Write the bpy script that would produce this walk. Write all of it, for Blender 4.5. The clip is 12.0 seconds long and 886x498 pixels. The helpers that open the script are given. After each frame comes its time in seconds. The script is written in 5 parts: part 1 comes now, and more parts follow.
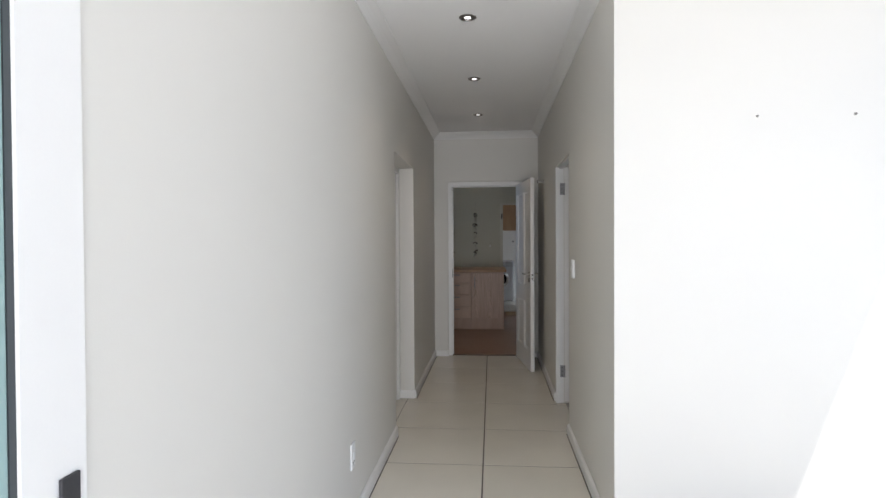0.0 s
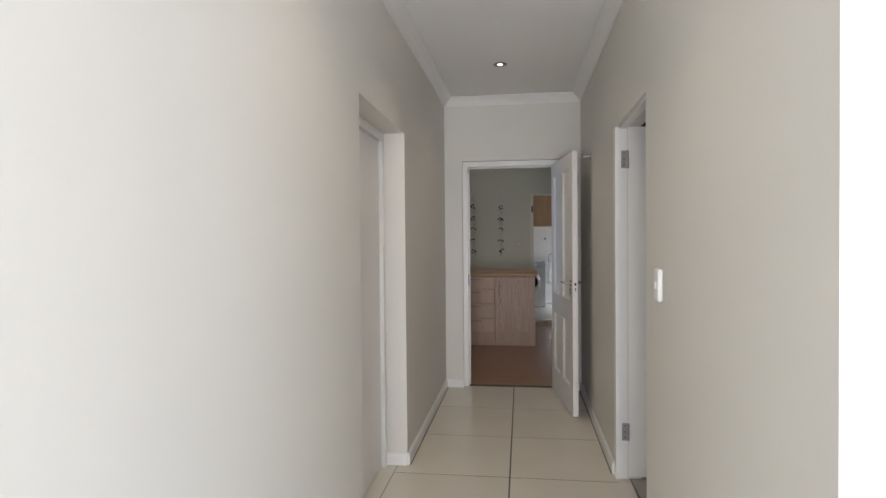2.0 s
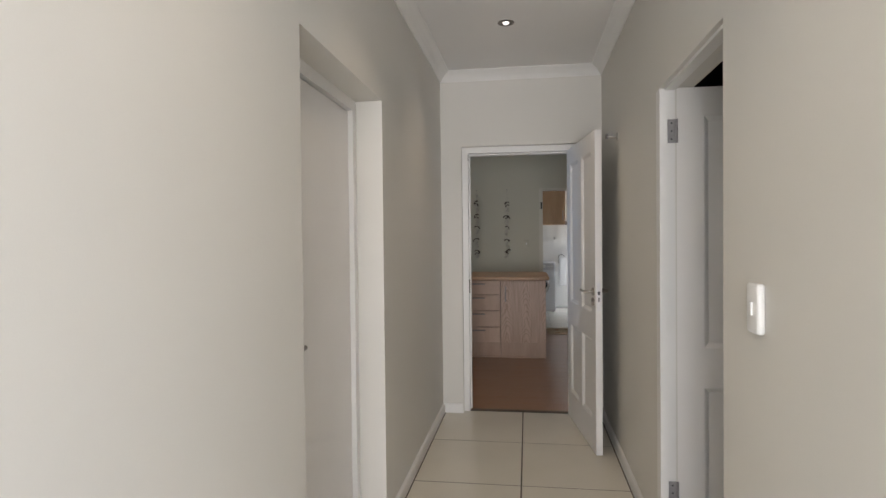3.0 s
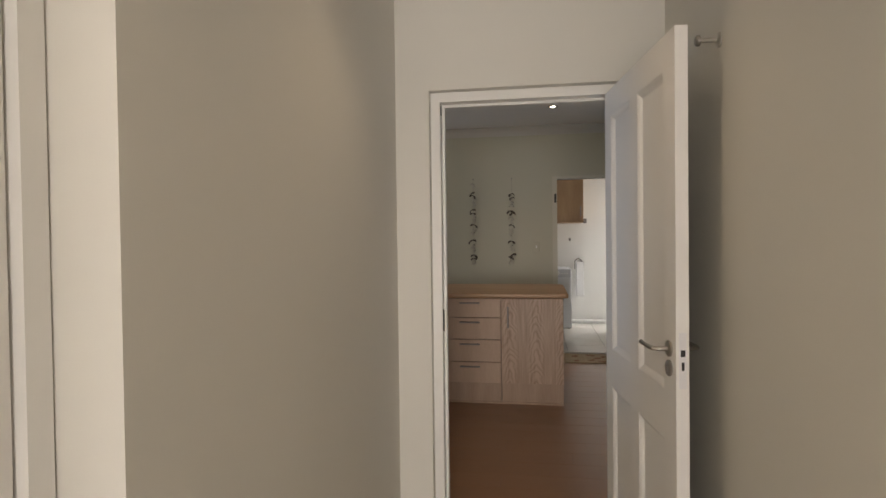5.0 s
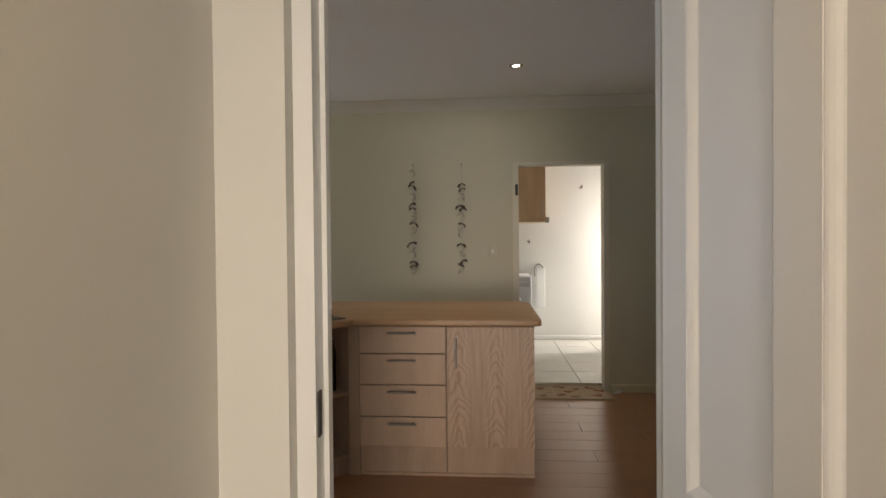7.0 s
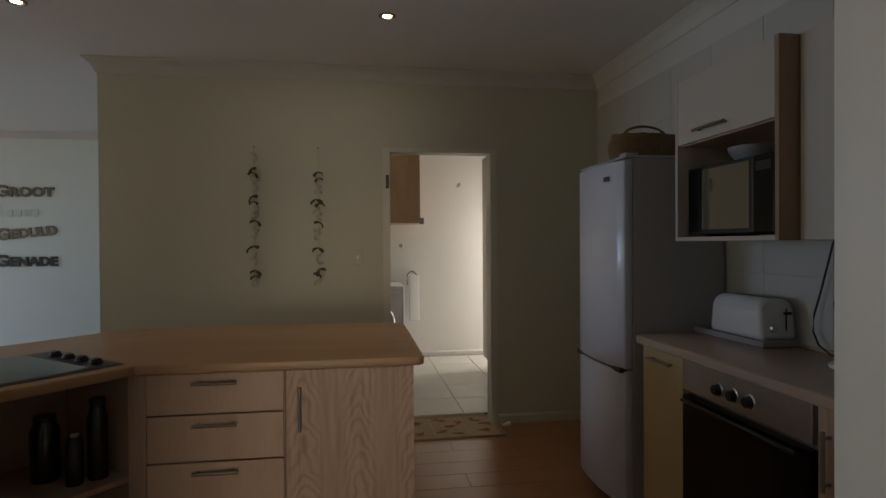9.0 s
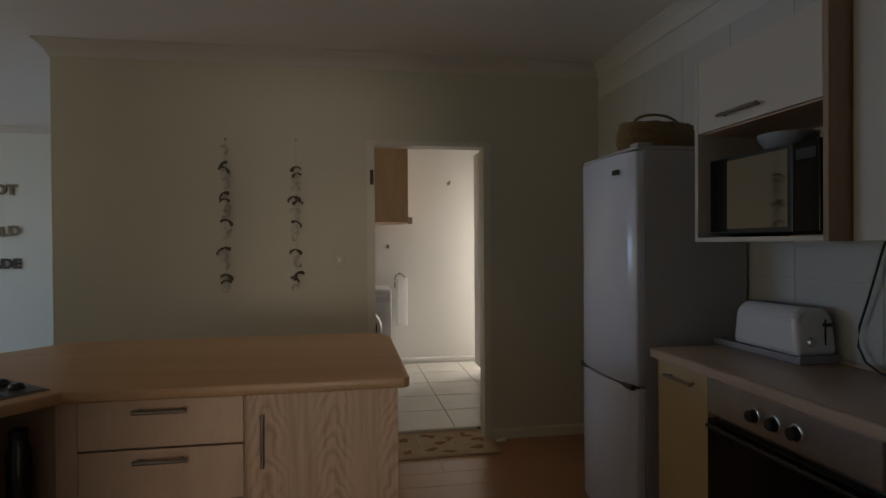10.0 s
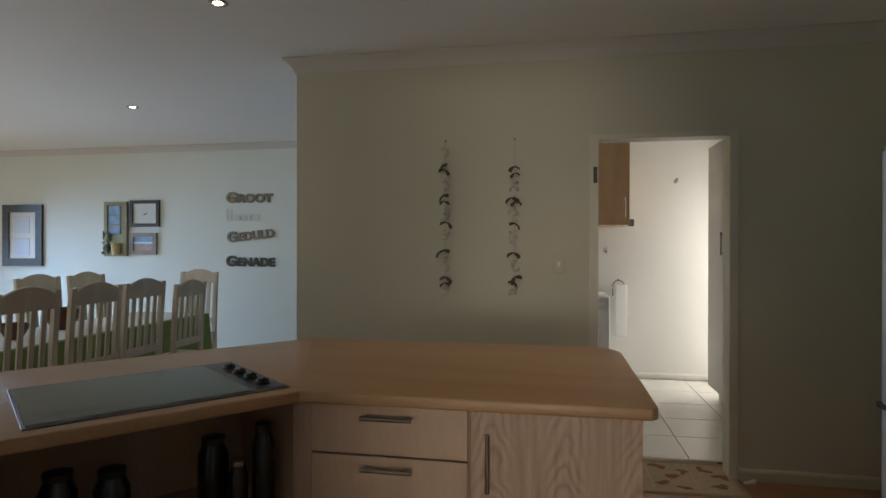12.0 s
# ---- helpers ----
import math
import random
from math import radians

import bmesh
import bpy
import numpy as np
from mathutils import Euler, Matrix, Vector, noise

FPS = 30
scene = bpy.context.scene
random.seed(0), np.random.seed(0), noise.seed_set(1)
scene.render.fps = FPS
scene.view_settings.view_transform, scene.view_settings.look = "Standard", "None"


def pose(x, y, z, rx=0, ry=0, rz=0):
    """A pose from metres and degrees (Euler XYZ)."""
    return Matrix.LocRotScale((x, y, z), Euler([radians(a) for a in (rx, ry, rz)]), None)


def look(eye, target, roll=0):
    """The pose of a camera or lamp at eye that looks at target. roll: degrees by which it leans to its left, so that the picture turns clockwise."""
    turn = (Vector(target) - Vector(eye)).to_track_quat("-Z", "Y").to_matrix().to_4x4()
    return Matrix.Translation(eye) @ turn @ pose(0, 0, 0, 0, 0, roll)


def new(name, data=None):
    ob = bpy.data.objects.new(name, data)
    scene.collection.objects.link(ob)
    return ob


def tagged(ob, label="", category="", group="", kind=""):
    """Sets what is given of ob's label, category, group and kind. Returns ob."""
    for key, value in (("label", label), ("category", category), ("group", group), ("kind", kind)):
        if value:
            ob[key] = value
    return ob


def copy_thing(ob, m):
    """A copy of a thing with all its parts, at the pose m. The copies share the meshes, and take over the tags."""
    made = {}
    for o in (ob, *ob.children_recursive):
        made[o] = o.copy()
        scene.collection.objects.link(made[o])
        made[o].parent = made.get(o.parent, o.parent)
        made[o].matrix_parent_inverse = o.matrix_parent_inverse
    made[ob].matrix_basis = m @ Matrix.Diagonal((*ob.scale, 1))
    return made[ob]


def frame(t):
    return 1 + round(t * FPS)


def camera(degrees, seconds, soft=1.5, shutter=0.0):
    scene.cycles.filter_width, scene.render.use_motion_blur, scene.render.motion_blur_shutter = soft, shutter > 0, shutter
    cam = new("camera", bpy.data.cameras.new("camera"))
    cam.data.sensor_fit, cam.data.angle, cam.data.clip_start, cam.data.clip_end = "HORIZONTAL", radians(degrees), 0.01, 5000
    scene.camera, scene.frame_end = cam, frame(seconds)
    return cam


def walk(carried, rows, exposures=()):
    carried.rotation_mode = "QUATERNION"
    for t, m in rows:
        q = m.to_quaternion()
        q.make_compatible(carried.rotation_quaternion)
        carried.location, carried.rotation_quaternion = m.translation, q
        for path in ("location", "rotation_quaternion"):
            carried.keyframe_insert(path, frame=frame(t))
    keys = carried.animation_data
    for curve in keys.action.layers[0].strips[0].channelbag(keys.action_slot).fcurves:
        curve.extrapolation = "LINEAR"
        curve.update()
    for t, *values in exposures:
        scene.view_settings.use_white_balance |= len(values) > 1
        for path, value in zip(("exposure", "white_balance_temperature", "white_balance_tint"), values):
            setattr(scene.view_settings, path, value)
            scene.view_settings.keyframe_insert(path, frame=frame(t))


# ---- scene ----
cam = camera(74.7, 12.0)
PATH = [
    (0, (0.062, -0.208, 1.388), (-0.105, 1.784, 1.359), -0.3),
    (0.5, (0.081, 0.181, 1.385), (-0.12, 2.17, 1.352), -0.5),
    (1, (0.089, 0.555, 1.393), (-0.138, 2.542, 1.36), -0.5),
    (1.5, (0.102, 0.976, 1.386), (-0.147, 2.96, 1.351), -0.5),
    (2, (0.077, 1.389, 1.381), (-0.19, 3.371, 1.345), -0.5),
    (2.5, (0.06, 1.776, 1.365), (-0.218, 3.756, 1.328), -0.5),
    (3, (0.046, 2.199, 1.374), (-0.241, 4.178, 1.338), -0.6),
    (3.2, (0.022, 2.382, 1.373), (-0.263, 4.362, 1.337), -0.7),
    (4.8, (0.03, 3.843, 1.394), (-0.282, 5.818, 1.354), -0.8),
    (5, (0.04, 4.012, 1.389), (-0.279, 5.986, 1.354), -0.7),
    (5.5, (0.029, 4.425, 1.395), (-0.285, 6.4, 1.358), -0.7),
    (6, (-0.002, 4.806, 1.403), (-0.303, 6.783, 1.364), -0.4),
    (6.5, (-0.023, 5.158, 1.396), (-0.256, 7.145, 1.359), -0.5),
    (7, (-0.024, 5.485, 1.392), (-0.172, 7.479, 1.36), -0.5),
    (7.5, (-0.049, 5.799, 1.381), (-0.074, 7.798, 1.354), -0.3),
    (9.3, (0.047, 6.609, 1.381), (0.373, 8.582, 1.361), -0.4),
    (9.5, (0.064, 6.676, 1.388), (0.397, 8.648, 1.366), -0.4),
    (10, (0.073, 6.838, 1.385), (0.406, 8.81, 1.367), -0.4),
    (10.5, (0.051, 6.965, 1.4), (0.327, 8.946, 1.383), -0.4),
    (11, (0.022, 7.036, 1.39), (0.097, 9.034, 1.38), -0.3),
    (11.5, (0.0, 7.069, 1.387), (-0.159, 9.063, 1.379), -0.1),
    (12, (-0.016, 7.087, 1.385), (-0.381, 9.054, 1.381), 0.1),
]
EXPOSURES = [
    (0.0, -0.56, 6000, 15),
    (1.0, -0.22, 6100, 15),
    (2.5, 0.15, 6200, 16),
    (3.2, 0.2, 6350, 16),
    (5.0, 0.25, 7150, 17),
    (6.5, 0.52, 7800, 17),
    (7.0, 0.64, 7650, 16),
    (7.6, 0.35, 8000, 18),
    (9.3, -0.45, 7950, 18),
    (10.5, -0.5, 7950, 17),
    (11.5, -0.15, 7750, 15),
    (12.0, 0.13, 7450, 14),
]
walk(cam, [(t, look(eye, target, roll)) for t, eye, target, roll in PATH], EXPOSURES)

# ---- light ----
world = bpy.data.worlds.new("world")
scene.world = world
world.use_nodes = True
sky = world.node_tree.nodes.new("ShaderNodeTexSky")
sky.sky_type = "NISHITA"
sky.sun_disc = False
SUN_WAY = Vector((-0.365, 0.55, -0.975)).normalized()
sky.sun_elevation = math.asin(-SUN_WAY.z)
sky.sun_rotation = math.atan2(-SUN_WAY.x, -SUN_WAY.y)
world.node_tree.links.new(sky.outputs[0], world.node_tree.nodes["Background"].inputs[0])
world.node_tree.nodes["Background"].inputs[1].default_value = 0.13

sun = new("sun", bpy.data.lights.new("sun", "SUN"))
sun.data.energy, sun.data.angle, sun.data.color = 5.0, radians(0.5), (1.0, 0.95, 0.87)
sun.matrix_world = look((3, -4, 8), Vector((3, -4, 8)) + SUN_WAY)


def window_light(name, eye, target, width, height, watts, colour, spread=180):
    lamp = new(name, bpy.data.lights.new(name, "AREA"))
    lamp.data.shape, lamp.data.size, lamp.data.size_y = "RECTANGLE", width, height
    lamp.data.energy, lamp.data.color, lamp.data.spread = watts, colour, radians(spread)
    lamp.matrix_world = look(eye, target)
    return lamp


window_light("porch_sky_light", (2.35, 0.6, 1.4), (-1, 1.2, 1.5), 3.2, 2.4, 26, (0.72, 0.85, 1.0))
window_light("porch_door_light", (0.15, -2.9, 0.72), (0.0, 2, 2.75), 3.2, 1.3, 265, (0.96, 0.96, 0.94))
# the dining windows: blue sky falls downwards, the sunlit garden throws light up
window_light("dining_sky_light", (-7.9, 12.25, 1.4), (-3.5, 11.7, -1.25), 2.1, 1.8, 98, (0.30, 0.57, 1.0), 115)
window_light("dining_garden_light", (-7.88, 9.0, 0.9), (0, 9.3, 1.5), 2.6, 1.3, 14, (0.84, 1.0, 0.60), 150)
window_light("lounge_window_light", (-4.6, 7.05, 1.3), (-4.6, 12, -0.2), 3.0, 2.1, 6, (0.60, 0.80, 1.0))
window_light("scullery_window_light", (2.16, 13.11, 1.1), (0.5, 11.7, 0.9), 0.62, 1.9, 32, (0.86, 0.94, 1.0))

# ---- materials ----
MATS = {}


def nodes_of(name):
    m = bpy.data.materials.new(name)
    m.use_nodes = True
    t = m.node_tree
    return m, t, t.nodes["Principled BSDF"], t.links.new


def add(t, kind, **inputs):
    n = t.nodes.new(kind)
    for k, v in inputs.items():
        n.inputs[k].default_value = v
    return n


def coords(t, link, stretch=(1, 1, 1)):
    c = t.nodes.new("ShaderNodeTexCoord")
    mp = t.nodes.new("ShaderNodeMapping")
    mp.inputs["Scale"].default_value = stretch
    link(c.outputs["Object"], mp.inputs[0])
    return mp.outputs[0]


def ramp(t, link, fac, stops):
    r = t.nodes.new("ShaderNodeValToRGB")
    while len(r.color_ramp.elements) < len(stops):
        r.color_ramp.elements.new(0.5)
    for e, (p, c) in zip(r.color_ramp.elements, stops):
        e.position, e.color = p, (*c, 1)
    link(fac, r.inputs[0])
    return r.outputs[0]


def shade(c, f):
    return tuple(min(1, a * f) for a in c)


def mat(name, colour, rough=0.5, vary=0.05, scale=3.0, bump=0.0, grain=120.0, metal=0.0, coat=0.0, piece=0.0):
    """A surface with broad variation, fine grain and slight relief."""
    if name in MATS:
        return MATS[name]
    m, t, b, link = nodes_of(name)
    at = coords(t, link)
    broad = add(t, "ShaderNodeTexNoise", Scale=scale, Detail=4.0)
    fine = add(t, "ShaderNodeTexNoise", Scale=grain, Detail=3.0)
    link(at, broad.inputs[0]), link(at, fine.inputs[0])
    mix = t.nodes.new("ShaderNodeMix")
    mix.inputs[0].default_value = 0.3
    link(broad.outputs[0], mix.inputs[2]), link(fine.outputs[0], mix.inputs[3])
    fac = mix.outputs[0]
    if piece:
        info = t.nodes.new("ShaderNodeObjectInfo")
        am = t.nodes.new("ShaderNodeMath")
        am.operation = "MULTIPLY_ADD"
        am.inputs[1].default_value, am.inputs[2].default_value = piece, -piece / 2
        link(info.outputs["Random"], am.inputs[0])
        ad = t.nodes.new("ShaderNodeMath")
        link(fac, ad.inputs[0]), link(am.outputs[0], ad.inputs[1])
        fac = ad.outputs[0]
    link(ramp(t, link, fac, [(0.25, shade(colour, 1 - vary)), (0.75, shade(colour, 1 + vary))]), b.inputs["Base Color"])
    b.inputs["Roughness"].default_value = rough
    b.inputs["Metallic"].default_value = metal
    b.inputs["Coat Weight"].default_value = coat
    if not metal:
        rr = t.nodes.new("ShaderNodeMapRange")
        spread = min(0.08, vary * 0.5)
        rr.inputs["To Min"].default_value, rr.inputs["To Max"].default_value = max(0.03, rough - spread), min(1, rough + spread)
        link(broad.outputs[0], rr.inputs[0]), link(rr.outputs[0], b.inputs["Roughness"])
    if bump:
        bp = add(t, "ShaderNodeBump", Strength=bump, Distance=0.004)
        link(fine.outputs[0], bp.inputs["Height"]), link(bp.outputs[0], b.inputs["Normal"])
    MATS[name] = m
    return m


def wood(name, light, dark, along=0, rough=0.4, rings=9.0, piece=0.0, warp=2.2, stretch=0.12, relief=0.12, fibre=90.0):
    """Wood with cathedral grain that runs along one axis."""
    m, t, b, link = nodes_of(name)
    st = [1.0, 1.0, 1.0]
    st[along] = stretch
    at = coords(t, link, st)
    if piece:
        info = t.nodes.new("ShaderNodeObjectInfo")
        off = t.nodes.new("ShaderNodeVectorMath")
        off.operation = "ADD"
        sc = t.nodes.new("ShaderNodeMath")
        sc.operation = "MULTIPLY"
        sc.inputs[1].default_value = 37.0
        link(info.outputs["Random"], sc.inputs[0]), link(at, off.inputs[0]), link(sc.outputs[0], off.inputs[1])
        at = off.outputs[0]
    big = add(t, "ShaderNodeTexNoise", Scale=warp, Detail=2.0)
    link(at, big.inputs[0])
    mul = t.nodes.new("ShaderNodeMath")
    mul.operation = "MULTIPLY"
    mul.inputs[1].default_value = rings
    link(big.outputs[0], mul.inputs[0])
    fr = t.nodes.new("ShaderNodeMath")
    fr.operation = "PINGPONG"
    fr.inputs[1].default_value = 0.5
    link(mul.outputs[0], fr.inputs[0])
    fib = add(t, "ShaderNodeTexNoise", Scale=fibre, Detail=4.0)
    link(at, fib.inputs[0])
    mix = t.nodes.new("ShaderNodeMix")
    mix.inputs[0].default_value = 0.5
    link(fr.outputs[0], mix.inputs[2]), link(fib.outputs[0], mix.inputs[3])
    fac = mix.outputs[0]
    if piece:
        am = t.nodes.new("ShaderNodeMath")
        am.operation = "MULTIPLY_ADD"
        am.inputs[1].default_value = piece
        link(info.outputs["Random"], am.inputs[0]), link(fac, am.inputs[2])
        fac = am.outputs[0]
    mid = tuple((a + c) / 2 for a, c in zip(light, dark))
    link(ramp(t, link, fac, [(0.18, dark), (0.4, mid), (0.62, light)]), b.inputs["Base Color"])
    rr = t.nodes.new("ShaderNodeMapRange")
    rr.inputs["To Min"].default_value, rr.inputs["To Max"].default_value = rough - 0.06, rough + 0.1
    link(fib.outputs[0], rr.inputs[0]), link(rr.outputs[0], b.inputs["Roughness"])
    bp = add(t, "ShaderNodeBump", Strength=relief, Distance=0.002)
    link(fib.outputs[0], bp.inputs["Height"]), link(bp.outputs[0], b.inputs["Normal"])
    return m


def glowing(name, colour, strength):
    m, t, b, link = nodes_of(name)
    b.inputs["Emission Color"].default_value = (*colour, 1)
    b.inputs["Emission Strength"].default_value = strength
    return m


HALL_PAINT = mat("hall_cream_paint", (0.69, 0.67, 0.615), 0.55, 0.02, 1.2, 0.05, 260)
KITCHEN_PAINT = mat("kitchen_sage_paint", (0.585, 0.565, 0.455), 0.55, 0.03, 1.2, 0.05, 260)
DINING_PAINT = mat("dining_pale_paint", (0.70, 0.75, 0.70), 0.55, 0.03, 1.2, 0.05, 260)
WHITE_WALL = mat("scullery_white_paint", (0.80, 0.79, 0.75), 0.5, 0.02, 1.5, 0.05, 260)
CEIL = mat("ceiling_white_paint", (0.85, 0.84, 0.82), 0.7, 0.02, 0.8, 0.05, 200)
TRIM = mat("white_gloss_trim", (0.80, 0.79, 0.76), 0.32, 0.02, 4, 0.02, 200)
DOOR_WHITE = mat("door_white_enamel", (0.82, 0.80, 0.77), 0.45, 0.025, 3, 0.04, 150)
TILE = mat("cream_floor_tile", (0.72, 0.68, 0.585), 0.22, 0.05, 2.5, 0.02, 300, piece=0.25)
GROUT = mat("dark_grout", (0.10, 0.085, 0.07), 0.85, 0.2, 12)
GROUT_PALE = mat("grey_grout", (0.25, 0.22, 0.19), 0.85, 0.2, 12)
SC_TILE = mat("scullery_floor_tile", (0.72, 0.69, 0.62), 0.25, 0.05, 3, 0.02, 300, piece=0.25)
STEEL = mat("brushed_steel", (0.55, 0.53, 0.50), 0.3, 0.06, 40, 0.03, 400, metal=1.0)
NICKEL = mat("satin_nickel", (0.40, 0.37, 0.33), 0.32, 0.06, 40, 0.03, 400, metal=1.0)
DARK_STEEL = mat("dull_steel", (0.32, 0.30, 0.28), 0.42, 0.08, 40, 0.03, 400, metal=1.0)
PLASTIC = mat("white_plastic", (0.82, 0.82, 0.80), 0.3, 0.02, 6)
BLACK = mat("black_plastic", (0.018, 0.018, 0.02), 0.35, 0.2, 9)


def cathedral(name, light, dark, x0, pitch):
    """Oak veneer with stacked arches: two leaves side by side, grain running up."""
    m, t, b, link = nodes_of(name)
    at = coords(t, link)
    sep = t.nodes.new("ShaderNodeSeparateXYZ")
    wob = add(t, "ShaderNodeTexNoise", Scale=7.0, Detail=2.0)
    link(at, sep.inputs[0]), link(at, wob.inputs[0])

    def calc(op, a, c, e=None):
        n = t.nodes.new("ShaderNodeMath")
        n.operation = op
        for k, v in enumerate((a, c, e)):
            if v is None:
                continue
            if isinstance(v, (int, float)):
                n.inputs[k].default_value = v
            else:
                link(v, n.inputs[k])
        return n.outputs[0]

    across = calc("ADD", sep.outputs["X"], sep.outputs["Y"])
    dx = calc("SUBTRACT", calc("PINGPONG", calc("SUBTRACT", across, x0), pitch / 2), 0.0)
    dx = calc("ADD", dx, calc("MULTIPLY", calc("SUBTRACT", wob.outputs[0], 0.5), 0.05))
    arch = calc("ADD", calc("MULTIPLY", calc("SQRT", calc("ADD", calc("MULTIPLY", dx, dx), 0.00016), 0.0), 34.0), calc("MULTIPLY", sep.outputs["Z"], 13.0))
    arch = calc("ADD", arch, calc("MULTIPLY", wob.outputs[0], 2.6))
    ring = calc("POWER", calc("MULTIPLY", calc("PINGPONG", arch, 0.5), 2.0), 1.6)
    edge = t.nodes.new("ShaderNodeMapRange")
    edge.inputs["From Min"].default_value, edge.inputs["From Max"].default_value = 0.03, 0.075
    edge.inputs["To Min"].default_value, edge.inputs["To Max"].default_value = 0.62, 0.06
    link(dx, edge.inputs[0])
    fib = add(t, "ShaderNodeTexNoise", Scale=60.0, Detail=4.0)
    st = coords(t, link, (1, 1, 0.06))
    link(st, fib.inputs[0])
    fac = calc("ADD", calc("MULTIPLY", calc("SUBTRACT", ring, 0.5), calc("MULTIPLY", edge.outputs[0], 0.75)), fib.outputs[0])
    mid = tuple((a + c) / 2 for a, c in zip(light, dark))
    link(ramp(t, link, fac, [(0.25, light), (0.55, mid), (0.85, dark)]), b.inputs["Base Color"])
    b.inputs["Roughness"].default_value = 0.42
    bp = add(t, "ShaderNodeBump", Strength=0.1, Distance=0.002)
    link(fib.outputs[0], bp.inputs["Height"]), link(bp.outputs[0], b.inputs["Normal"])
    return m


OAK_FACE = cathedral("limed_oak_front", (0.63, 0.44, 0.315), (0.42, 0.265, 0.17), -0.136, 0.22)
OAK_DRAWER = wood("limed_oak_drawer", (0.63, 0.44, 0.31), (0.53, 0.355, 0.245), 2, 0.42, 6, 0.1, 2.2, 0.2)
OAK_SIDE = wood("limed_oak_side", (0.58, 0.40, 0.285), (0.47, 0.315, 0.215), 2, 0.45, 7)
WORKTOP = wood("oak_worktop", (0.55, 0.335, 0.18), (0.45, 0.255, 0.125), 0, 0.36, 7, 0.0, 1.4, 0.2)
PLANK = wood("laminate_plank", (0.385, 0.188, 0.09), (0.35, 0.163, 0.076), 0, 0.3, 3, 0.12, 1.6, 0.08, 0.01, 34.0)
for socket, value in (("Coat Weight", 0.3), ("Coat Roughness", 0.26)):
    PLANK.node_tree.nodes["Principled BSDF"].inputs[socket].default_value = value
PINE_CUP = wood("beech_cupboard", (0.56, 0.36, 0.20), (0.46, 0.28, 0.145), 2, 0.4, 6)
PALE_BOARD = mat("pale_beige_melamine", (0.55, 0.505, 0.46), 0.33, 0.03, 3, 0.02, 200)


# ---- building blocks ----
def slab(bm, x0, x1, y0, y1, z0, z1, bevel=0.0, seg=2):
    made = bmesh.ops.create_cube(bm, size=1.0, matrix=Matrix.Translation(((x0 + x1) / 2, (y0 + y1) / 2, (z0 + z1) / 2)) @ Matrix.Diagonal((abs(x1 - x0), abs(y1 - y0), abs(z1 - z0), 1)))
    if bevel:
        edges = list({e for v in made["verts"] for e in v.link_edges})
        bmesh.ops.bevel(bm, geom=edges, offset=bevel, segments=seg, profile=0.5, affect="EDGES")
    return bm


def block(*dims, bevel=0.0, seg=2):
    return slab(bmesh.new(), *dims, bevel=bevel, seg=seg)


def rod(bm, a, b, r, r2=None, seg=16):
    a, b = Vector(a), Vector(b)
    turn = (b - a).to_track_quat("Z", "Y").to_matrix().to_4x4()
    bmesh.ops.create_cone(bm, cap_ends=True, segments=seg, radius1=r, radius2=r if r2 is None else r2, depth=(b - a).length, matrix=Matrix.Translation((a + b) / 2) @ turn)
    return bm


def lathe(bm, profile, at=(0, 0, 0), seg=24, turn=None):
    """Turns a profile of (radius, height) round the z axis."""
    rings = []
    m = Matrix.Translation(at) @ (turn or Matrix())
    for r, z in profile:
        rings.append([bm.verts.new(m @ Vector((r * math.cos(2 * math.pi * k / seg), r * math.sin(2 * math.pi * k / seg), z))) for k in range(seg)])
    for p, q in zip(rings, rings[1:]):
        for k in range(seg):
            bm.faces.new((p[k], p[(k + 1) % seg], q[(k + 1) % seg], q[k]))
    bm.faces.new(rings[0][::-1]), bm.faces.new(rings[-1])
    return bm


def prism(bm, outline, z0, z1, bevel=0.0, seg=2, sharp=()):
    """Raises a flat outline of (x, y) from z0 to z1."""
    low = [bm.verts.new((x, y, z0)) for x, y in outline]
    face = bm.faces.new(low)
    out = bmesh.ops.extrude_face_region(bm, geom=[face])
    top = [g for g in out["geom"] if isinstance(g, bmesh.types.BMVert)]
    bmesh.ops.translate(bm, verts=top, vec=(0, 0, z1 - z0))
    bmesh.ops.recalc_face_normals(bm, faces=bm.faces[:])
    if bevel:
        edges = [e for e in bm.edges if not all(any((v.co.xy - Vector(p)).length < 1e-4 for p in sharp) for v in e.verts)]
        bmesh.ops.bevel(bm, geom=edges, offset=bevel, segments=seg, profile=0.5, affect="EDGES")
    return bm


def tube(bm, points, r, seg=10):
    """A bent round bar through points."""
    pts = [Vector(p) for p in points]
    rings = []
    for k, p in enumerate(pts):
        way = (pts[min(k + 1, len(pts) - 1)] - pts[max(k - 1, 0)]).normalized()
        turn = way.to_track_quat("Z", "Y")
        rings.append([bm.verts.new(p + turn @ Vector((r * math.cos(2 * math.pi * j / seg), r * math.sin(2 * math.pi * j / seg), 0))) for j in range(seg)])
    for p, q in zip(rings, rings[1:]):
        for j in range(seg):
            bm.faces.new((p[j], p[(j + 1) % seg], q[(j + 1) % seg], q[j]))
    bm.faces.new(rings[0][::-1]), bm.faces.new(rings[-1])
    return bm


def part(name, bm, material, parent=None, label="", smooth=False):
    bmesh.ops.recalc_face_normals(bm, faces=bm.faces[:])
    me = bpy.data.meshes.new(name)
    bm.to_mesh(me)
    bm.free()
    if smooth:
        me.shade_smooth()
        me.set_sharp_from_angle(angle=radians(38))
    for m in material if isinstance(material, (list, tuple)) else [material]:
        me.materials.append(m)
    ob = new(name, me)
    ob.parent = parent
    if label:
        ob["label"] = label
    return ob


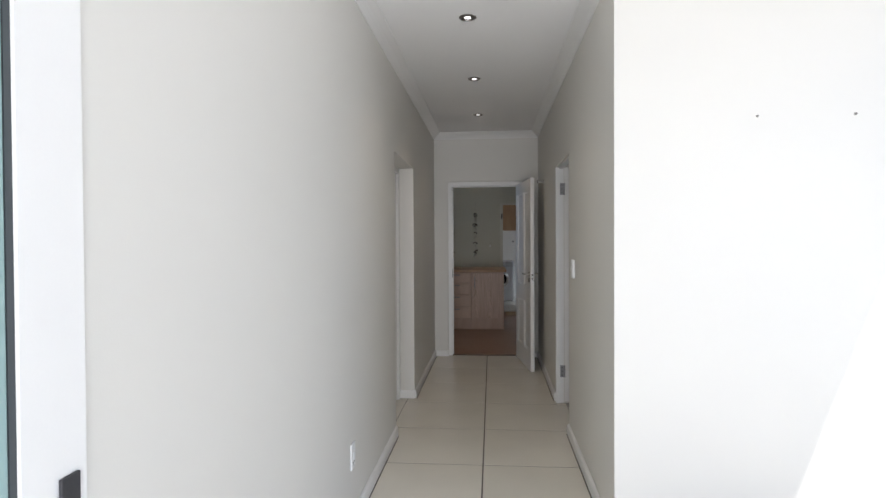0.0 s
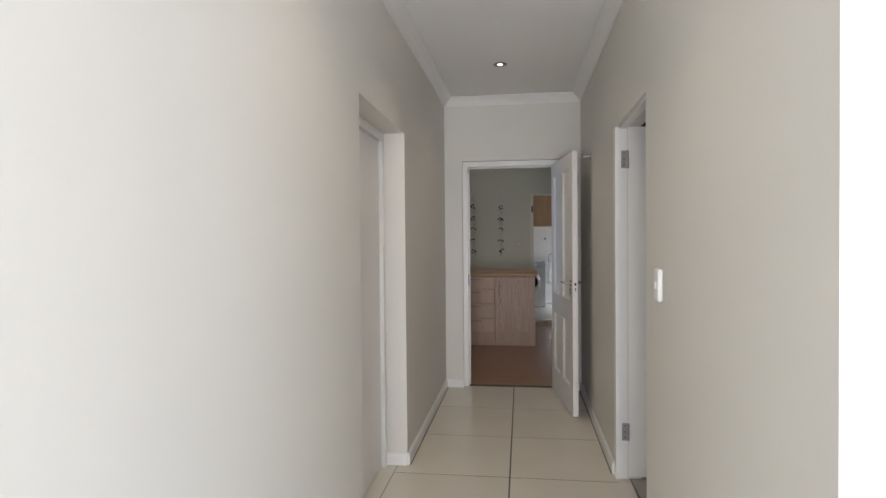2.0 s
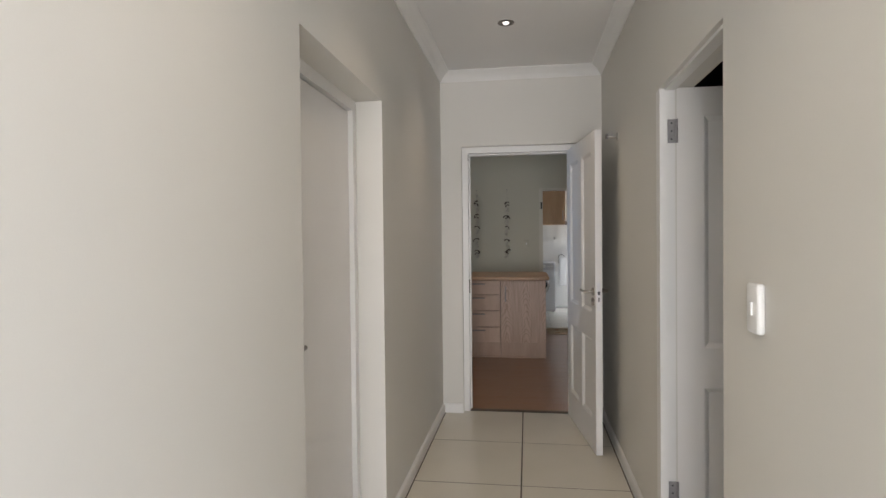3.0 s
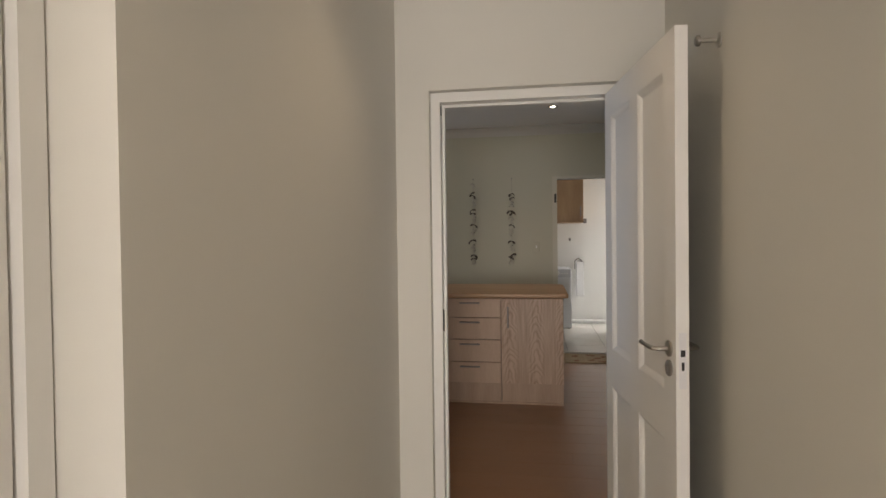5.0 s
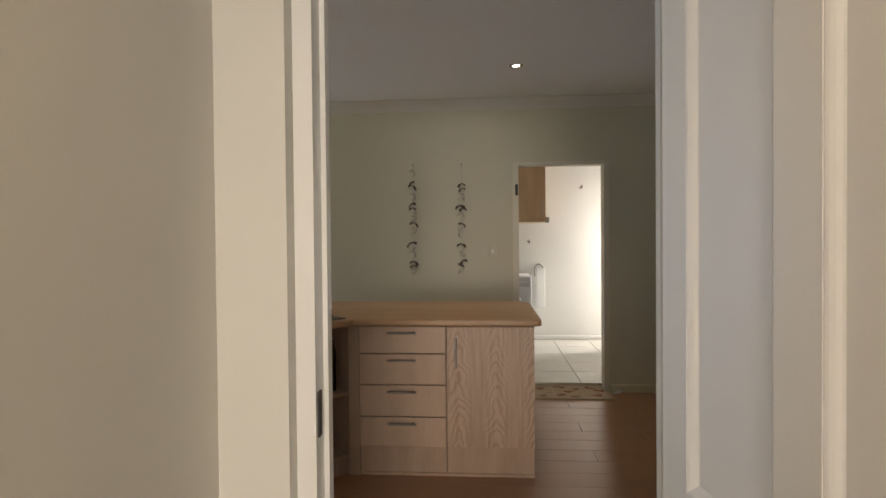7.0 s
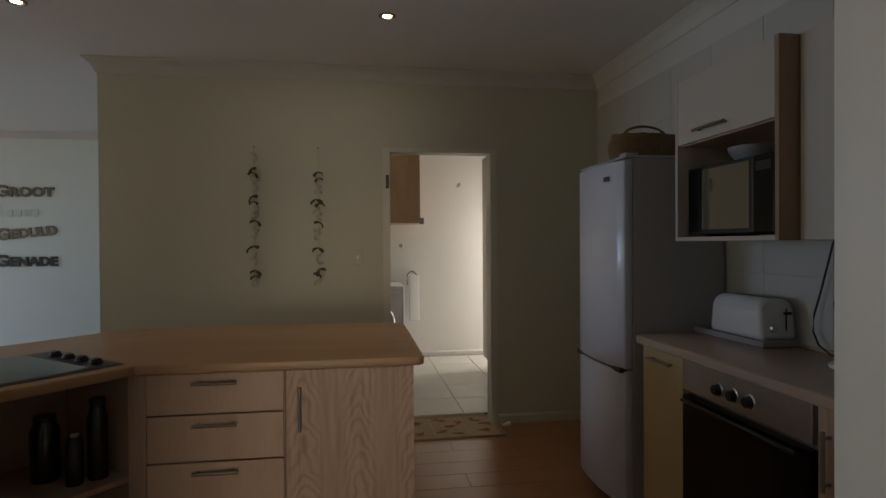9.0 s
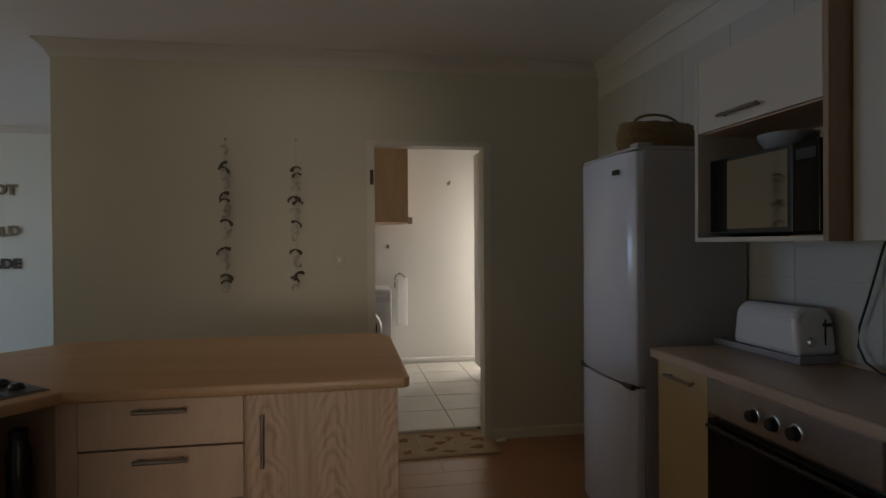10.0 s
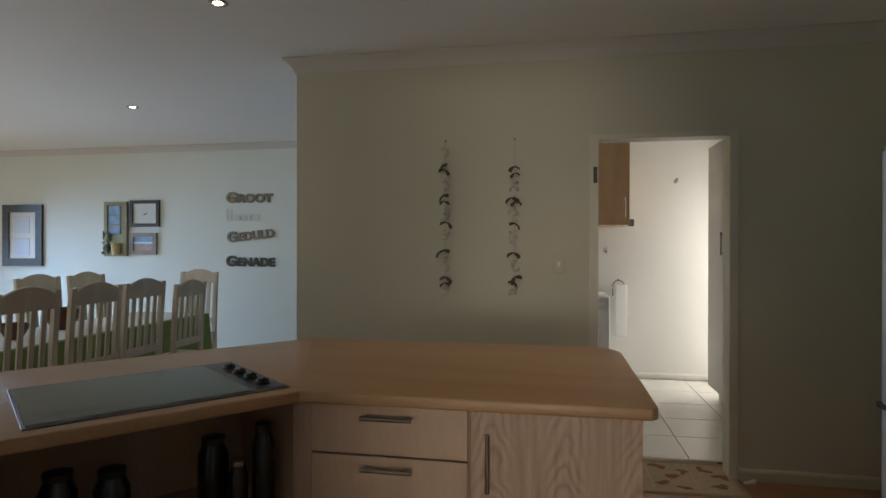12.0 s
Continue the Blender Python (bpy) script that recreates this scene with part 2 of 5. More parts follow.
def thing(name, label, category, group="", m=None):
    ob = new(name)
    ob.empty_display_size = 0.1
    if m is not None:
        ob.matrix_world = m
    return tagged(ob, label, category, group)


def setting(name, bm, material, label, category, smooth=False):
    return tagged(part(name, bm, material, smooth=smooth), label, category, kind="structure")


def many(dims):
    bm = bmesh.new()
    for d in dims:
        slab(bm, *d)
    return bm


def wall_shell(along, u0, u1, v0, v1, openings, top):
    """One closed wall with openings (u0, u1, z0, z1) cut through it; along: 0 for x, 1 for y."""
    us = sorted({u0, u1, *(o[0] for o in openings), *(o[1] for o in openings)})
    zs = sorted({0.0, top, *(o[2] for o in openings), *(o[3] for o in openings)})
    nu, nz = len(us) - 1, len(zs) - 1

    def solid(i, k):
        if not (0 <= i < nu and 0 <= k < nz):
            return False
        u, z = (us[i] + us[i + 1]) / 2, (zs[k] + zs[k + 1]) / 2
        return not any(a < u < b and lo < z < hi for a, b, lo, hi in openings)

    bm, seen = bmesh.new(), {}

    def vert(u, v, z):
        key = (round(u, 5), round(v, 5), round(z, 5))
        if key not in seen:
            seen[key] = bm.verts.new((u, v, z) if along == 0 else (v, u, z))
        return seen[key]

    for i in range(nu):
        for k in range(nz):
            if not solid(i, k):
                continue
            a, b, lo, hi = us[i], us[i + 1], zs[k], zs[k + 1]
            for v in (v0, v1):
                bm.faces.new([vert(a, v, lo), vert(b, v, lo), vert(b, v, hi), vert(a, v, hi)])
            for di, u in ((-1, a), (1, b)):
                if not solid(i + di, k):
                    bm.faces.new([vert(u, v0, lo), vert(u, v1, lo), vert(u, v1, hi), vert(u, v0, hi)])
            for dk, z in ((-1, lo), (1, hi)):
                if not solid(i, k + dk):
                    bm.faces.new([vert(a, v0, z), vert(b, v0, z), vert(b, v1, z), vert(a, v1, z)])
    return bm


def wall_x(name, x0, x1, y0, y1, openings, material, label, top=2.67):
    """A wall along y with openings (y0, y1, z0, z1)."""
    return setting(name, wall_shell(1, y0, y1, x0, x1, openings, top), material, label, "wall")


def wall_y(name, x0, x1, y0, y1, openings, material, label, top=2.67):
    """A wall along x with openings (x0, x1, z0, z1)."""
    return setting(name, wall_shell(0, x0, x1, y0, y1, openings, top), material, label, "wall")


def sweep(bm, profile, a, b, side, mitre=0.0):
    """A moulding of profile (out, height) from a to b; side is the way out from the wall."""
    a, b, side = Vector(a), Vector(b), Vector(side)
    way = (b - a).normalized()
    ends = [[bm.verts.new(p + side * u + Vector((0, 0, v)) - way * u * m) for u, v in profile] for p, m in ((a, mitre), (b, 0.0))]
    n = len(profile)
    for k in range(n):
        bm.faces.new((ends[0][k], ends[0][(k + 1) % n], ends[1][(k + 1) % n], ends[1][k]))
    bm.faces.new(ends[0][::-1]), bm.faces.new(ends[1])


TOP = 2.67
COVE = [(0, 0), (0, -0.075), (0.008, -0.075), (0.012, -0.066), (0.022, -0.05), (0.038, -0.032), (0.055, -0.02), (0.066, -0.012), (0.075, -0.008), (0.075, 0)]
DEEP_COVE = [(u, v * 1.3) for u, v in COVE]
BASE = [(0, 0), (0.016, 0), (0.016, 0.055), (0.012, 0.066), (0.004, 0.072), (0, 0.072)]


def cornice(name, runs, label="white coved plaster cornice along the ceiling", material=TRIM, profile=COVE):
    bm = bmesh.new()
    for a, b, s, *mitre in runs:
        sweep(bm, profile, (*a, TOP - 0.001), (*b, TOP - 0.001), s, *mitre)
    return setting(name, bm, material, label, "cornice")


def baseboard(name, runs, material=TRIM, label="low white painted skirting board"):
    bm = bmesh.new()
    for a, b, s in runs:
        sweep(bm, BASE, (*a, 0.001), (*b, 0.001), s)
    return setting(name, bm, material, label, "skirting")


# ---- the setting ----
# hall: x -0.62 to 0.61, y 0.71 to 6.727; kitchen, dining and scullery beyond
wall_x("wall_hall_west", -0.84, -0.62, 0.57, 6.727, [(3.86, 4.85, 0, 2.02)], HALL_PAINT, "cream painted plaster hall wall with a deep door recess")
wall_x("wall_hall_east", 0.61, 0.75, 2.59, 6.727, [(3.985, 4.795, 0, 2.005)], HALL_PAINT, "cream painted plaster hall wall with an open doorway")
wall_y("wall_entry", 0.61, 5.0, 2.45, 2.59, [], HALL_PAINT, "bright cream painted wall at the entry")
wall_y("wall_hall_end", -8.0, 2.1, 6.727, 6.95, [(-6.1, -3.1, 0.2, 2.3), (-0.459, 0.43, 0, 2.09)], HALL_PAINT, "cream painted wall with a doorway into the kitchen")
wall_y("wall_kitchen_north", -1.73, 2.1, 10.82, 10.93, [(0.26, 1.05, 0, 2.07)], KITCHEN_PAINT, "sage green painted kitchen wall with an open doorway")
wall_x("wall_kitchen_east", 1.90, 2.1, 6.95, 10.82, [], mat("pale_wall_grout", (0.60, 0.58, 0.55), 0.6, 0.03, 4), "pale tiled kitchen wall behind the cabinets")
wall_y("wall_dining_north", -8.0, -0.46, 13.7, 13.9, [], DINING_PAINT, "pale painted dining room wall with pictures and words")
wall_x("wall_dining_west", -8.2, -8.0, 6.727, 13.9, [(7.6, 13.35, 0.1, 2.35)], DINING_PAINT, "pale dining room wall with a wide window")
wall_x("wall_scullery_west", -0.46, -0.32, 10.93, 13.5, [], WHITE_WALL, "white painted scullery wall")
wall_x("wall_scullery_east", 2.1, 2.25, 10.82, 13.5, [(12.78, 13.44, 0.1, 2.1)], WHITE_WALL, "white scullery wall with a window")
setting("wall_scullery_north", block(-0.46, 2.25, 13.5, 13.9, 0, TOP), WHITE_WALL, "bright white painted scullery wall", "wall")
wall_x("wall_side_room_east", 3.6, 3.75, 2.59, 6.727, [], HALL_PAINT, "plain wall of the dark side room")
wall_x("wall_side_room_west", -3.75, -3.6, 2.45, 6.727, [], HALL_PAINT, "plain wall of the closed side room")
# added wall: its near-black colour stands in for shade in the unlit room
wall_y("wall_side_room_north", 0.75, 3.6, 6.695, 6.724, [], mat("unlit_room_shade", (0.055, 0.045, 0.04), 0.6, 0.15, 3), "added wall coloured dark for the side room's shade")
wall_y("wall_side_room_south", -3.6, -0.84, 2.45, 2.59, [], HALL_PAINT, "plain wall of the closed side room")

# unseen sheet added behind the scullery lamp, keeps sun patches off the floor
setting("window_scullery_blind", block(2.205, 2.22, 12.78, 13.44, 0.1, 2.1), WHITE_WALL, "added white sheet blocking the sun at the scullery window", "window")
setting("ceiling", many([(-0.84, 0.61, 0.57, 6.95, TOP, TOP + 0.12), (0.61, 3.75, 2.45, 6.95, TOP, TOP + 0.12), (-3.75, -0.84, 2.45, 6.95, TOP, TOP + 0.12),
                         (-8.2, 2.25, 6.95, 13.9, TOP, TOP + 0.12), (-0.84, 2.3, -3.0, 0.57, TOP, TOP + 0.12), (0.61, 2.3, 0.57, 2.45, TOP, TOP + 0.12)]),
        CEIL, "flat white painted plasterboard ceiling", "ceiling")
setting("ground", block(-60, 60, -60, 60, -0.3, -0.03), mat("paved_ground", (0.48, 0.45, 0.41), 0.8, 0.15, 2, 0.1, 40), "pale paved ground outside the entry", "ground")

cornice("cornice_hall", [((-0.62, 0.57), (-0.62, 6.727), (1, 0, 0)), ((0.61, 2.45), (0.61, 6.727), (-1, 0, 0)), ((-0.62, 6.727), (0.61, 6.727), (0, -1, 0))])
cornice("cornice_kitchen", [((-1.73, 10.82), (1.90, 10.82), (0, -1, 0), 1.0), ((1.90, 6.95), (1.90, 10.82), (-1, 0, 0)), ((-1.73, 10.82), (-1.73, 10.93), (-1, 0, 0), 1.0), ((-8, 6.95), (1.90, 6.95), (0, 1, 0))], "pale coved cornice along the kitchen ceiling", mat("pale_cornice", (0.62, 0.60, 0.56), 0.6, 0.02, 3), DEEP_COVE)
cornice("cornice_dining", [((-8, 13.7), (-0.46, 13.7), (0, -1, 0)), ((-8, 6.95), (-8, 13.7), (1, 0, 0))], "pale coved cornice along the dining ceiling", MATS["pale_cornice"])
baseboard("baseboard_hall", [((-0.62, 0.71), (-0.62, 3.86), (1, 0, 0)), ((-0.62, 4.85), (-0.62, 6.727), (1, 0, 0)), ((0.61, 2.45), (0.61, 3.985), (-1, 0, 0)), ((0.61, 4.845), (0.61, 6.727), (-1, 0, 0)),
                             ((-0.62, 6.727), (-0.459, 6.727), (0, -1, 0)), ((0.43, 6.727), (0.61, 6.727), (0, -1, 0)), ((0.61, 2.45), (4, 2.45), (0, -1, 0)), ((-0.78, 4.85), (-0.62, 4.85), (0, -1, 0))])
baseboard("baseboard_kitchen", [((-1.73, 10.82), (0.22, 10.82), (0, -1, 0)), ((1.09, 10.82), (1.90, 10.82), (0, -1, 0)), ((-8, 13.7), (-0.46, 13.7), (0, -1, 0))],
          mat("sage_skirting", (0.60, 0.575, 0.44), 0.4, 0.03, 4), "low painted skirting board along the kitchen")

baseboard("baseboard_scullery", [((-0.32, 13.5), (2.1, 13.5), (0, -1, 0))], WHITE_WALL, "low white skirting along the scullery wall")


# ---- doors and frames ----
def picture_moulding(bm, xa, xb, za, zb, face, way):
    """A closed ring of sloping ovolo moulding round one sunk panel."""
    loops = []
    for inset, depth in ((0.0, 0.0135), (0.0, 0.0015), (0.004, 0.0008), (0.009, 0.0025), (0.016, 0.0065), (0.022, 0.0115), (0.026, 0.0135)):
        y = face + way * depth
        loops.append([bm.verts.new(p) for p in ((xa + inset, y, za + inset), (xb - inset, y, za + inset), (xb - inset, y, zb - inset), (xa + inset, y, zb - inset))])
    for p, q in zip(loops, loops[1:] + loops[:1]):
        for k in range(4):
            bm.faces.new((p[k], p[(k + 1) % 4], q[(k + 1) % 4], q[k]))


def door_leaf(name, m, width, label, handles=True, height=2.03, thick=0.04):
    """A four-panel leaf, hinged at its local x = 0, standing on local z = 0."""
    leaf = thing(name, label, "door", m=m)
    stile, mid, lock, foot, head = 0.105, 0.10, 0.2, 0.2, 0.115
    z_low, z_lock = foot, 0.80
    cells = []
    xm = width / 2
    for xa, xb in ((stile, xm - mid / 2), (xm + mid / 2, width - stile)):
        cells += [(xa, xb, z_low, z_lock - lock / 2 + 0.02), (xa, xb, z_lock + lock / 2 - 0.02, height - head)]
    bm = bmesh.new()
    slab(bm, 0, stile, -thick, 0, 0, height), slab(bm, width - stile, width, -thick, 0, 0, height), slab(bm, xm - mid / 2, xm + mid / 2, -thick, 0, 0, height)
    for xa, xb in ((stile, xm - mid / 2), (xm + mid / 2, width - stile)):
        slab(bm, xa, xb, -thick, 0, 0, foot), slab(bm, xa, xb, -thick, 0, z_lock - lock / 2 + 0.02, z_lock + lock / 2 - 0.02), slab(bm, xa, xb, -thick, 0, height - head, height)
    part("frame_of_leaf", bm, DOOR_WHITE, leaf)
    for xa, xb, za, zb in cells:
        panel = part("panel", block(xa, xb, -thick + 0.014, -0.014, za, zb), DOOR_WHITE, leaf)
        bm = bmesh.new()
        for face, way in ((0.0, -1), (-thick, 1)):
            picture_moulding(bm, xa, xb, za, zb, face, way)
        part("beading", bm, DOOR_WHITE, panel)
    if handles:
        hx = width - 0.055
        for side, y in ((1, 0.0), (-1, -thick)):
            bm = bmesh.new()
            turn = Matrix.Rotation(radians(-90 * side), 4, "X")
            lathe(bm, [(0.026, 0), (0.026, 0.006), (0.022, 0.009)], (hx, y, 1.021), 20, turn)
            tube(bm, [(hx, y, 1.021), (hx, y + side * 0.035, 1.021), (hx - 0.008, y + side * 0.05, 1.021), (hx - 0.03, y + side * 0.054, 1.021), (hx - 0.075, y + side * 0.054, 1.021), (hx - 0.122, y + side * 0.053, 1.022), (hx - 0.128, y + side * 0.051, 1.022)], 0.0075)
            part("lever_handle", bm, NICKEL, leaf, "satin nickel lever handle", True)
            bm = bmesh.new()
            lathe(bm, [(0.026, 0), (0.026, 0.006), (0.022, 0.009)], (hx, y, 0.959), 20, turn)
            slab(bm, hx - 0.004, hx + 0.004, y + side * 0.008, y + side * 0.012, 0.939, 0.964)
            part("keyhole_plate", bm, DARK_STEEL, leaf, "round steel keyhole cover", True)
        plate = part("lock_plate", block(width, width + 0.0025, -thick / 2 - 0.012, -thick / 2 + 0.012, 0.905, 1.08, bevel=0.001, seg=1), PLATE, leaf, "steel mortice lock plate on the edge")
        part("latch_hole", many([(width + 0.0025, width + 0.004, -thick / 2 - 0.007, -thick / 2 + 0.007, 1.005, 1.026), (width + 0.0025, width + 0.004, -thick / 2 - 0.004, -thick / 2 + 0.004, 0.962, 0.988)]), BLACK, plate)
    return leaf


def hinge(x, y, z, parent, reach=0.028, metal=DARK_STEEL):
    """A butt hinge on a jamb face that looks towards -y: a screwed plate and a knuckle."""
    h = part("hinge", block(x - reach, x, y - 0.003, y, z - 0.05, z + 0.05), metal, parent, "dull steel butt hinge")
    bm = bmesh.new()
    for k in range(3):
        rod(bm, (x + 0.004, y - 0.006, z - 0.05 + 0.034 * k), (x + 0.004, y - 0.006, z - 0.018 + 0.034 * k), 0.006, seg=10)
    part("knuckle", bm, metal, h, "", True)
    for dz in (-0.034, 0, 0.034):
        part("screw", rod(bmesh.new(), (x - reach / 2, y - 0.003, z + dz), (x - reach / 2, y - 0.0045, z + dz), 0.004, seg=8), BLACK, h)
    return h


def frame_y(name, x0, x1, ya, yb, top, wide, label, rebate=0.012):
    """A door frame in a wall along x: two posts and a head, with a stop."""
    bm = many([(x0, x0 + wide, ya, yb, 0, top), (x1 - wide, x1, ya, yb, 0, top), (x0 + wide, x1 - wide, ya, yb, top - wide, top)])
    c, d = yb - 0.06, yb - 0.025
    w = wide
    slab(bm, x0 + w, x0 + w + rebate, c, d, 0, top - w), slab(bm, x1 - w - rebate, x1 - w, c, d, 0, top - w), slab(bm, x0 + w + rebate, x1 - w - rebate, c, d, top - w - rebate, top - w)
    return setting(name, bm, TRIM, label, "door frame")


def frame_x(name, y0, y1, xa, xb, top, wide, label):
    bm = many([(xa, xb, y0, y0 + wide, 0, top), (xa, xb, y1 - wide, y1, 0, top), (xa, xb, y0 + wide, y1 - wide, top - wide, top)])
    return setting(name, bm, TRIM, label, "door frame")


PLATE = mat("bright_lock_steel", (0.80, 0.79, 0.80), 0.4, 0.04, 30, metal=0.35)
# hall end: frame set back in the reveal, leaf folded against the east wall
frame_y("door_frame_hall_end", -0.458, 0.429, 6.775, 6.90, 2.089, 0.045, "white painted door frame set in a plaster reveal")
LEAF_TURN = math.degrees(math.atan2(5.905 - 6.765, 0.505 - 0.392))
door_leaf("door_1", pose(0.392, 6.762, 0.008, 0, 0, LEAF_TURN), 0.862, "white four-panel door standing open against the hall wall")
keep = part("strike_plate", many([(-0.4125, -0.4085, 6.785, 6.81, 0.94, 1.045)]), mat("dark_strike", (0.07, 0.065, 0.06), 0.5, 0.1, 20, metal=0.5))
tagged(keep, "dull steel strike plate in the door frame", "strike plate")
bm = many([(-0.4125, -0.4095, 6.785, 6.80, 1.985, 2.03)])
tagged(part("frame_bumper", bm, BLACK), "small black rubber bumper on the door frame", "bumper")

# door stop on the east wall
stop = thing("door_stop", "brushed steel door stop on the hall wall", "door stop")
facing = Matrix.Rotation(radians(-90), 4, "Y")
part("rose", lathe(bmesh.new(), [(0.024, 0), (0.024, 0.005), (0.02, 0.008), (0.011, 0.011)], (0.61, 5.95, 2.0), 20, facing), STEEL, stop, "", True)
part("stem", rod(bmesh.new(), (0.60, 5.95, 2.0), (0.55, 5.95, 2.0), 0.008), STEEL, stop, "", True)
part("buffer", lathe(bmesh.new(), [(0.012, 0), (0.017, 0.003), (0.017, 0.012), (0.013, 0.016)], (0.553, 5.95, 2.0), 20, facing), DARK_STEEL, stop, "dark rubber-faced tip", True)

# west hall door, closed at the back of its recess
frame_x("door_frame_hall_west", 3.865, 4.845, -0.80, -0.745, 2.018, 0.05, "white door frame deep in the wall recess")
d2 = thing("door_2", "plain white closed door at the back of its recess", "door")
part("flush_leaf", block(-0.80, -0.765, 3.921, 4.788, 0.008, 1.962, bevel=0.002), DOOR_WHITE, d2)
bm = lathe(bmesh.new(), [(0.024, 0), (0.024, 0.006), (0.02, 0.009)], (-0.765, 3.985, 1.0), 18, Matrix.Rotation(radians(90), 4, "Y"))
tube(bm, [(-0.765, 3.985, 1.0), (-0.72, 3.985, 1.0), (-0.712, 4.0, 1.0), (-0.71, 4.04, 1.0), (-0.712, 4.10, 1.004)], 0.009)
part("lever_handle", bm, DARK_STEEL, d2, "dull steel lever handle", True)
# east hall door, open into the dark room
bm = many([(0.628, 0.672, 3.98, 3.993, 0, 1.993), (0.606, 0.672, 4.79, 4.845, 0, 2.0), (0.628, 0.672, 3.98, 4.79, 1.993, 2.01)])
slab(bm, 0.606, 0.634, 4.778, 4.79, 0, 1.993)
east_frame = setting("door_frame_hall_east", bm, TRIM, "white painted door frame round the open doorway", "door frame")
door_leaf("door_3", pose(0.680, 4.835, 0.012, 0, 0, -2), 0.80, "white panelled door standing open into a dark room", True, 1.99)
HINGE_GREY = mat("worn_hinge_steel", (0.27, 0.26, 0.26), 0.5, 0.2, 40, metal=0.2)
for z in (0.27, 1.82):
    hinge(0.672, 4.79, z, east_frame, 0.031, HINGE_GREY)
# scullery door frame
bm = many([(0.222, 0.275, 10.808, 10.94, 0, 2.06), (1.035, 1.082, 10.808, 10.94, 0, 2.06), (0.222, 1.082, 10.808, 10.94, 2.06, 2.09)])
sc_frame = setting("door_frame_scullery", bm, mat("sage_frame", (0.66, 0.63, 0.53), 0.4, 0.03, 4), "pale painted frame round the scullery doorway", "door frame")
hinge(0.258, 10.808, 1.84, sc_frame, 0.014, mat("dark_hinge", (0.05, 0.045, 0.04), 0.5, 0.1, 20))
# front door at the start of the hall
setting("door_frame_front", many([(-0.66, -0.614, 0.569, 0.704, 0, 2.4)]), TRIM, "white front door frame", "door frame")
fk = thing("front_strike_plate", "black strike plate in the front door frame", "strike plate")
part("plate", block(-0.614, -0.608, 0.64, 0.682, 0.84, 1.017, bevel=0.001, seg=1), mat("graphite_metal", (0.06, 0.06, 0.065), 0.5, 0.1, 20, metal=0.6), fk)
fd = thing("front_door", "muted teal front door standing open outside", "door")
part("leaf", block(-0.70, -0.62, -0.35, 0.555, 0.01, 2.3, bevel=0.004), mat("teal_enamel", (0.30, 0.43, 0.42), 0.4, 0.06, 4), fd)
part("seal", block(-0.69, -0.620, 0.556, 0.5685, 0.01, 2.3), mat("grey_seal", (0.05, 0.06, 0.065), 0.6, 0.1, 8), fd, "dark rubber weather seal")


# ---- switches, sockets and downlights ----
def switch_plate(name, m, wide, high, label, rockers=1, socket=False, deep=0.009, plate=None):
    s = thing(name, label, "socket" if socket else "switch", "", m)
    part("plate", block(-wide / 2, wide / 2, -deep, 0, -high / 2, high / 2, bevel=deep * 0.45, seg=4), plate or PLASTIC, s, "", True)
    for k in range(rockers):
        x = (k - (rockers - 1) / 2) * 0.022
        part("rocker", block(x - 0.008, x + 0.008, -deep - 0.005, -deep + 0.001, -0.016, 0.016, bevel=0.002), PLASTIC, s)
    if socket:
        for x, z in ((-0.011, -0.03), (0.011, -0.03), (0, -0.045)):
            part("pin_hole", rod(bmesh.new(), (x, -deep + 0.0005, z), (x, -deep - 0.0008, z), 0.005, seg=10), BLACK, s)
    return s


switch_plate("light_switch", pose(0.61, 3.715, 1.195, 0, 0, -90), 0.075, 0.125, "white plastic light switch on the hall wall", deep=0.02)
switch_plate("wall_socket", pose(-0.62, 2.557, 0.343, 0, 0, 90), 0.075, 0.125, "white plastic wall socket low on the hall wall", 1, True)
switch_plate("light_switch", pose(0.035, 10.82, 1.283), 0.072, 0.112, "sage painted switch plate with a white rocker on the wall", 1, plate=KITCHEN_PAINT)


def downlight(x, y, lit, label, bulb=0.026):
    d = thing("downlight", label, "downlight", "ceiling downlights", pose(x, y, TOP))
    ring = bmesh.new()
    prof = [(0.034, -0.001), (0.036, -0.006), (0.047, -0.005), (0.051, -0.002), (0.051, 0.002), (0.034, 0.002)]
    rings = [[ring.verts.new((r * math.cos(2 * math.pi * k / 28), r * math.sin(2 * math.pi * k / 28), z)) for k in range(28)] for r, z in prof]
    for p, q in zip(rings, rings[1:] + rings[:1]):
        for k in range(28):
            ring.faces.new((p[k], p[(k + 1) % 28], q[(k + 1) % 28], q[k]))
    part("ring", ring, DARK_STEEL, d, "brushed steel rim", True)
    part("baffle", lathe(bmesh.new(), [(0.0335, -0.0005), (0.032, -0.0012)], seg=24), DARK_STEEL, d)
    part("bulb", lathe(bmesh.new(), [(bulb, -0.001), (bulb * 0.95, -0.003), (bulb * 0.6, -0.004)], seg=24), BULB_LIT if bulb > 0.025 else BULB_DIM, d, "", True)
    if lit:
        lamp = new("downlight_lamp", bpy.data.lights.new("downlight_lamp", "SPOT"))
        lamp.data.energy, lamp.data.color, lamp.data.spot_size, lamp.data.spot_blend, lamp.data.shadow_soft_size = lit, (1.0, 0.80, 0.55), radians(110), 0.8, 0.03
        lamp.matrix_world = look((x, y, TOP - 0.012), (x, y, 0))
    return d


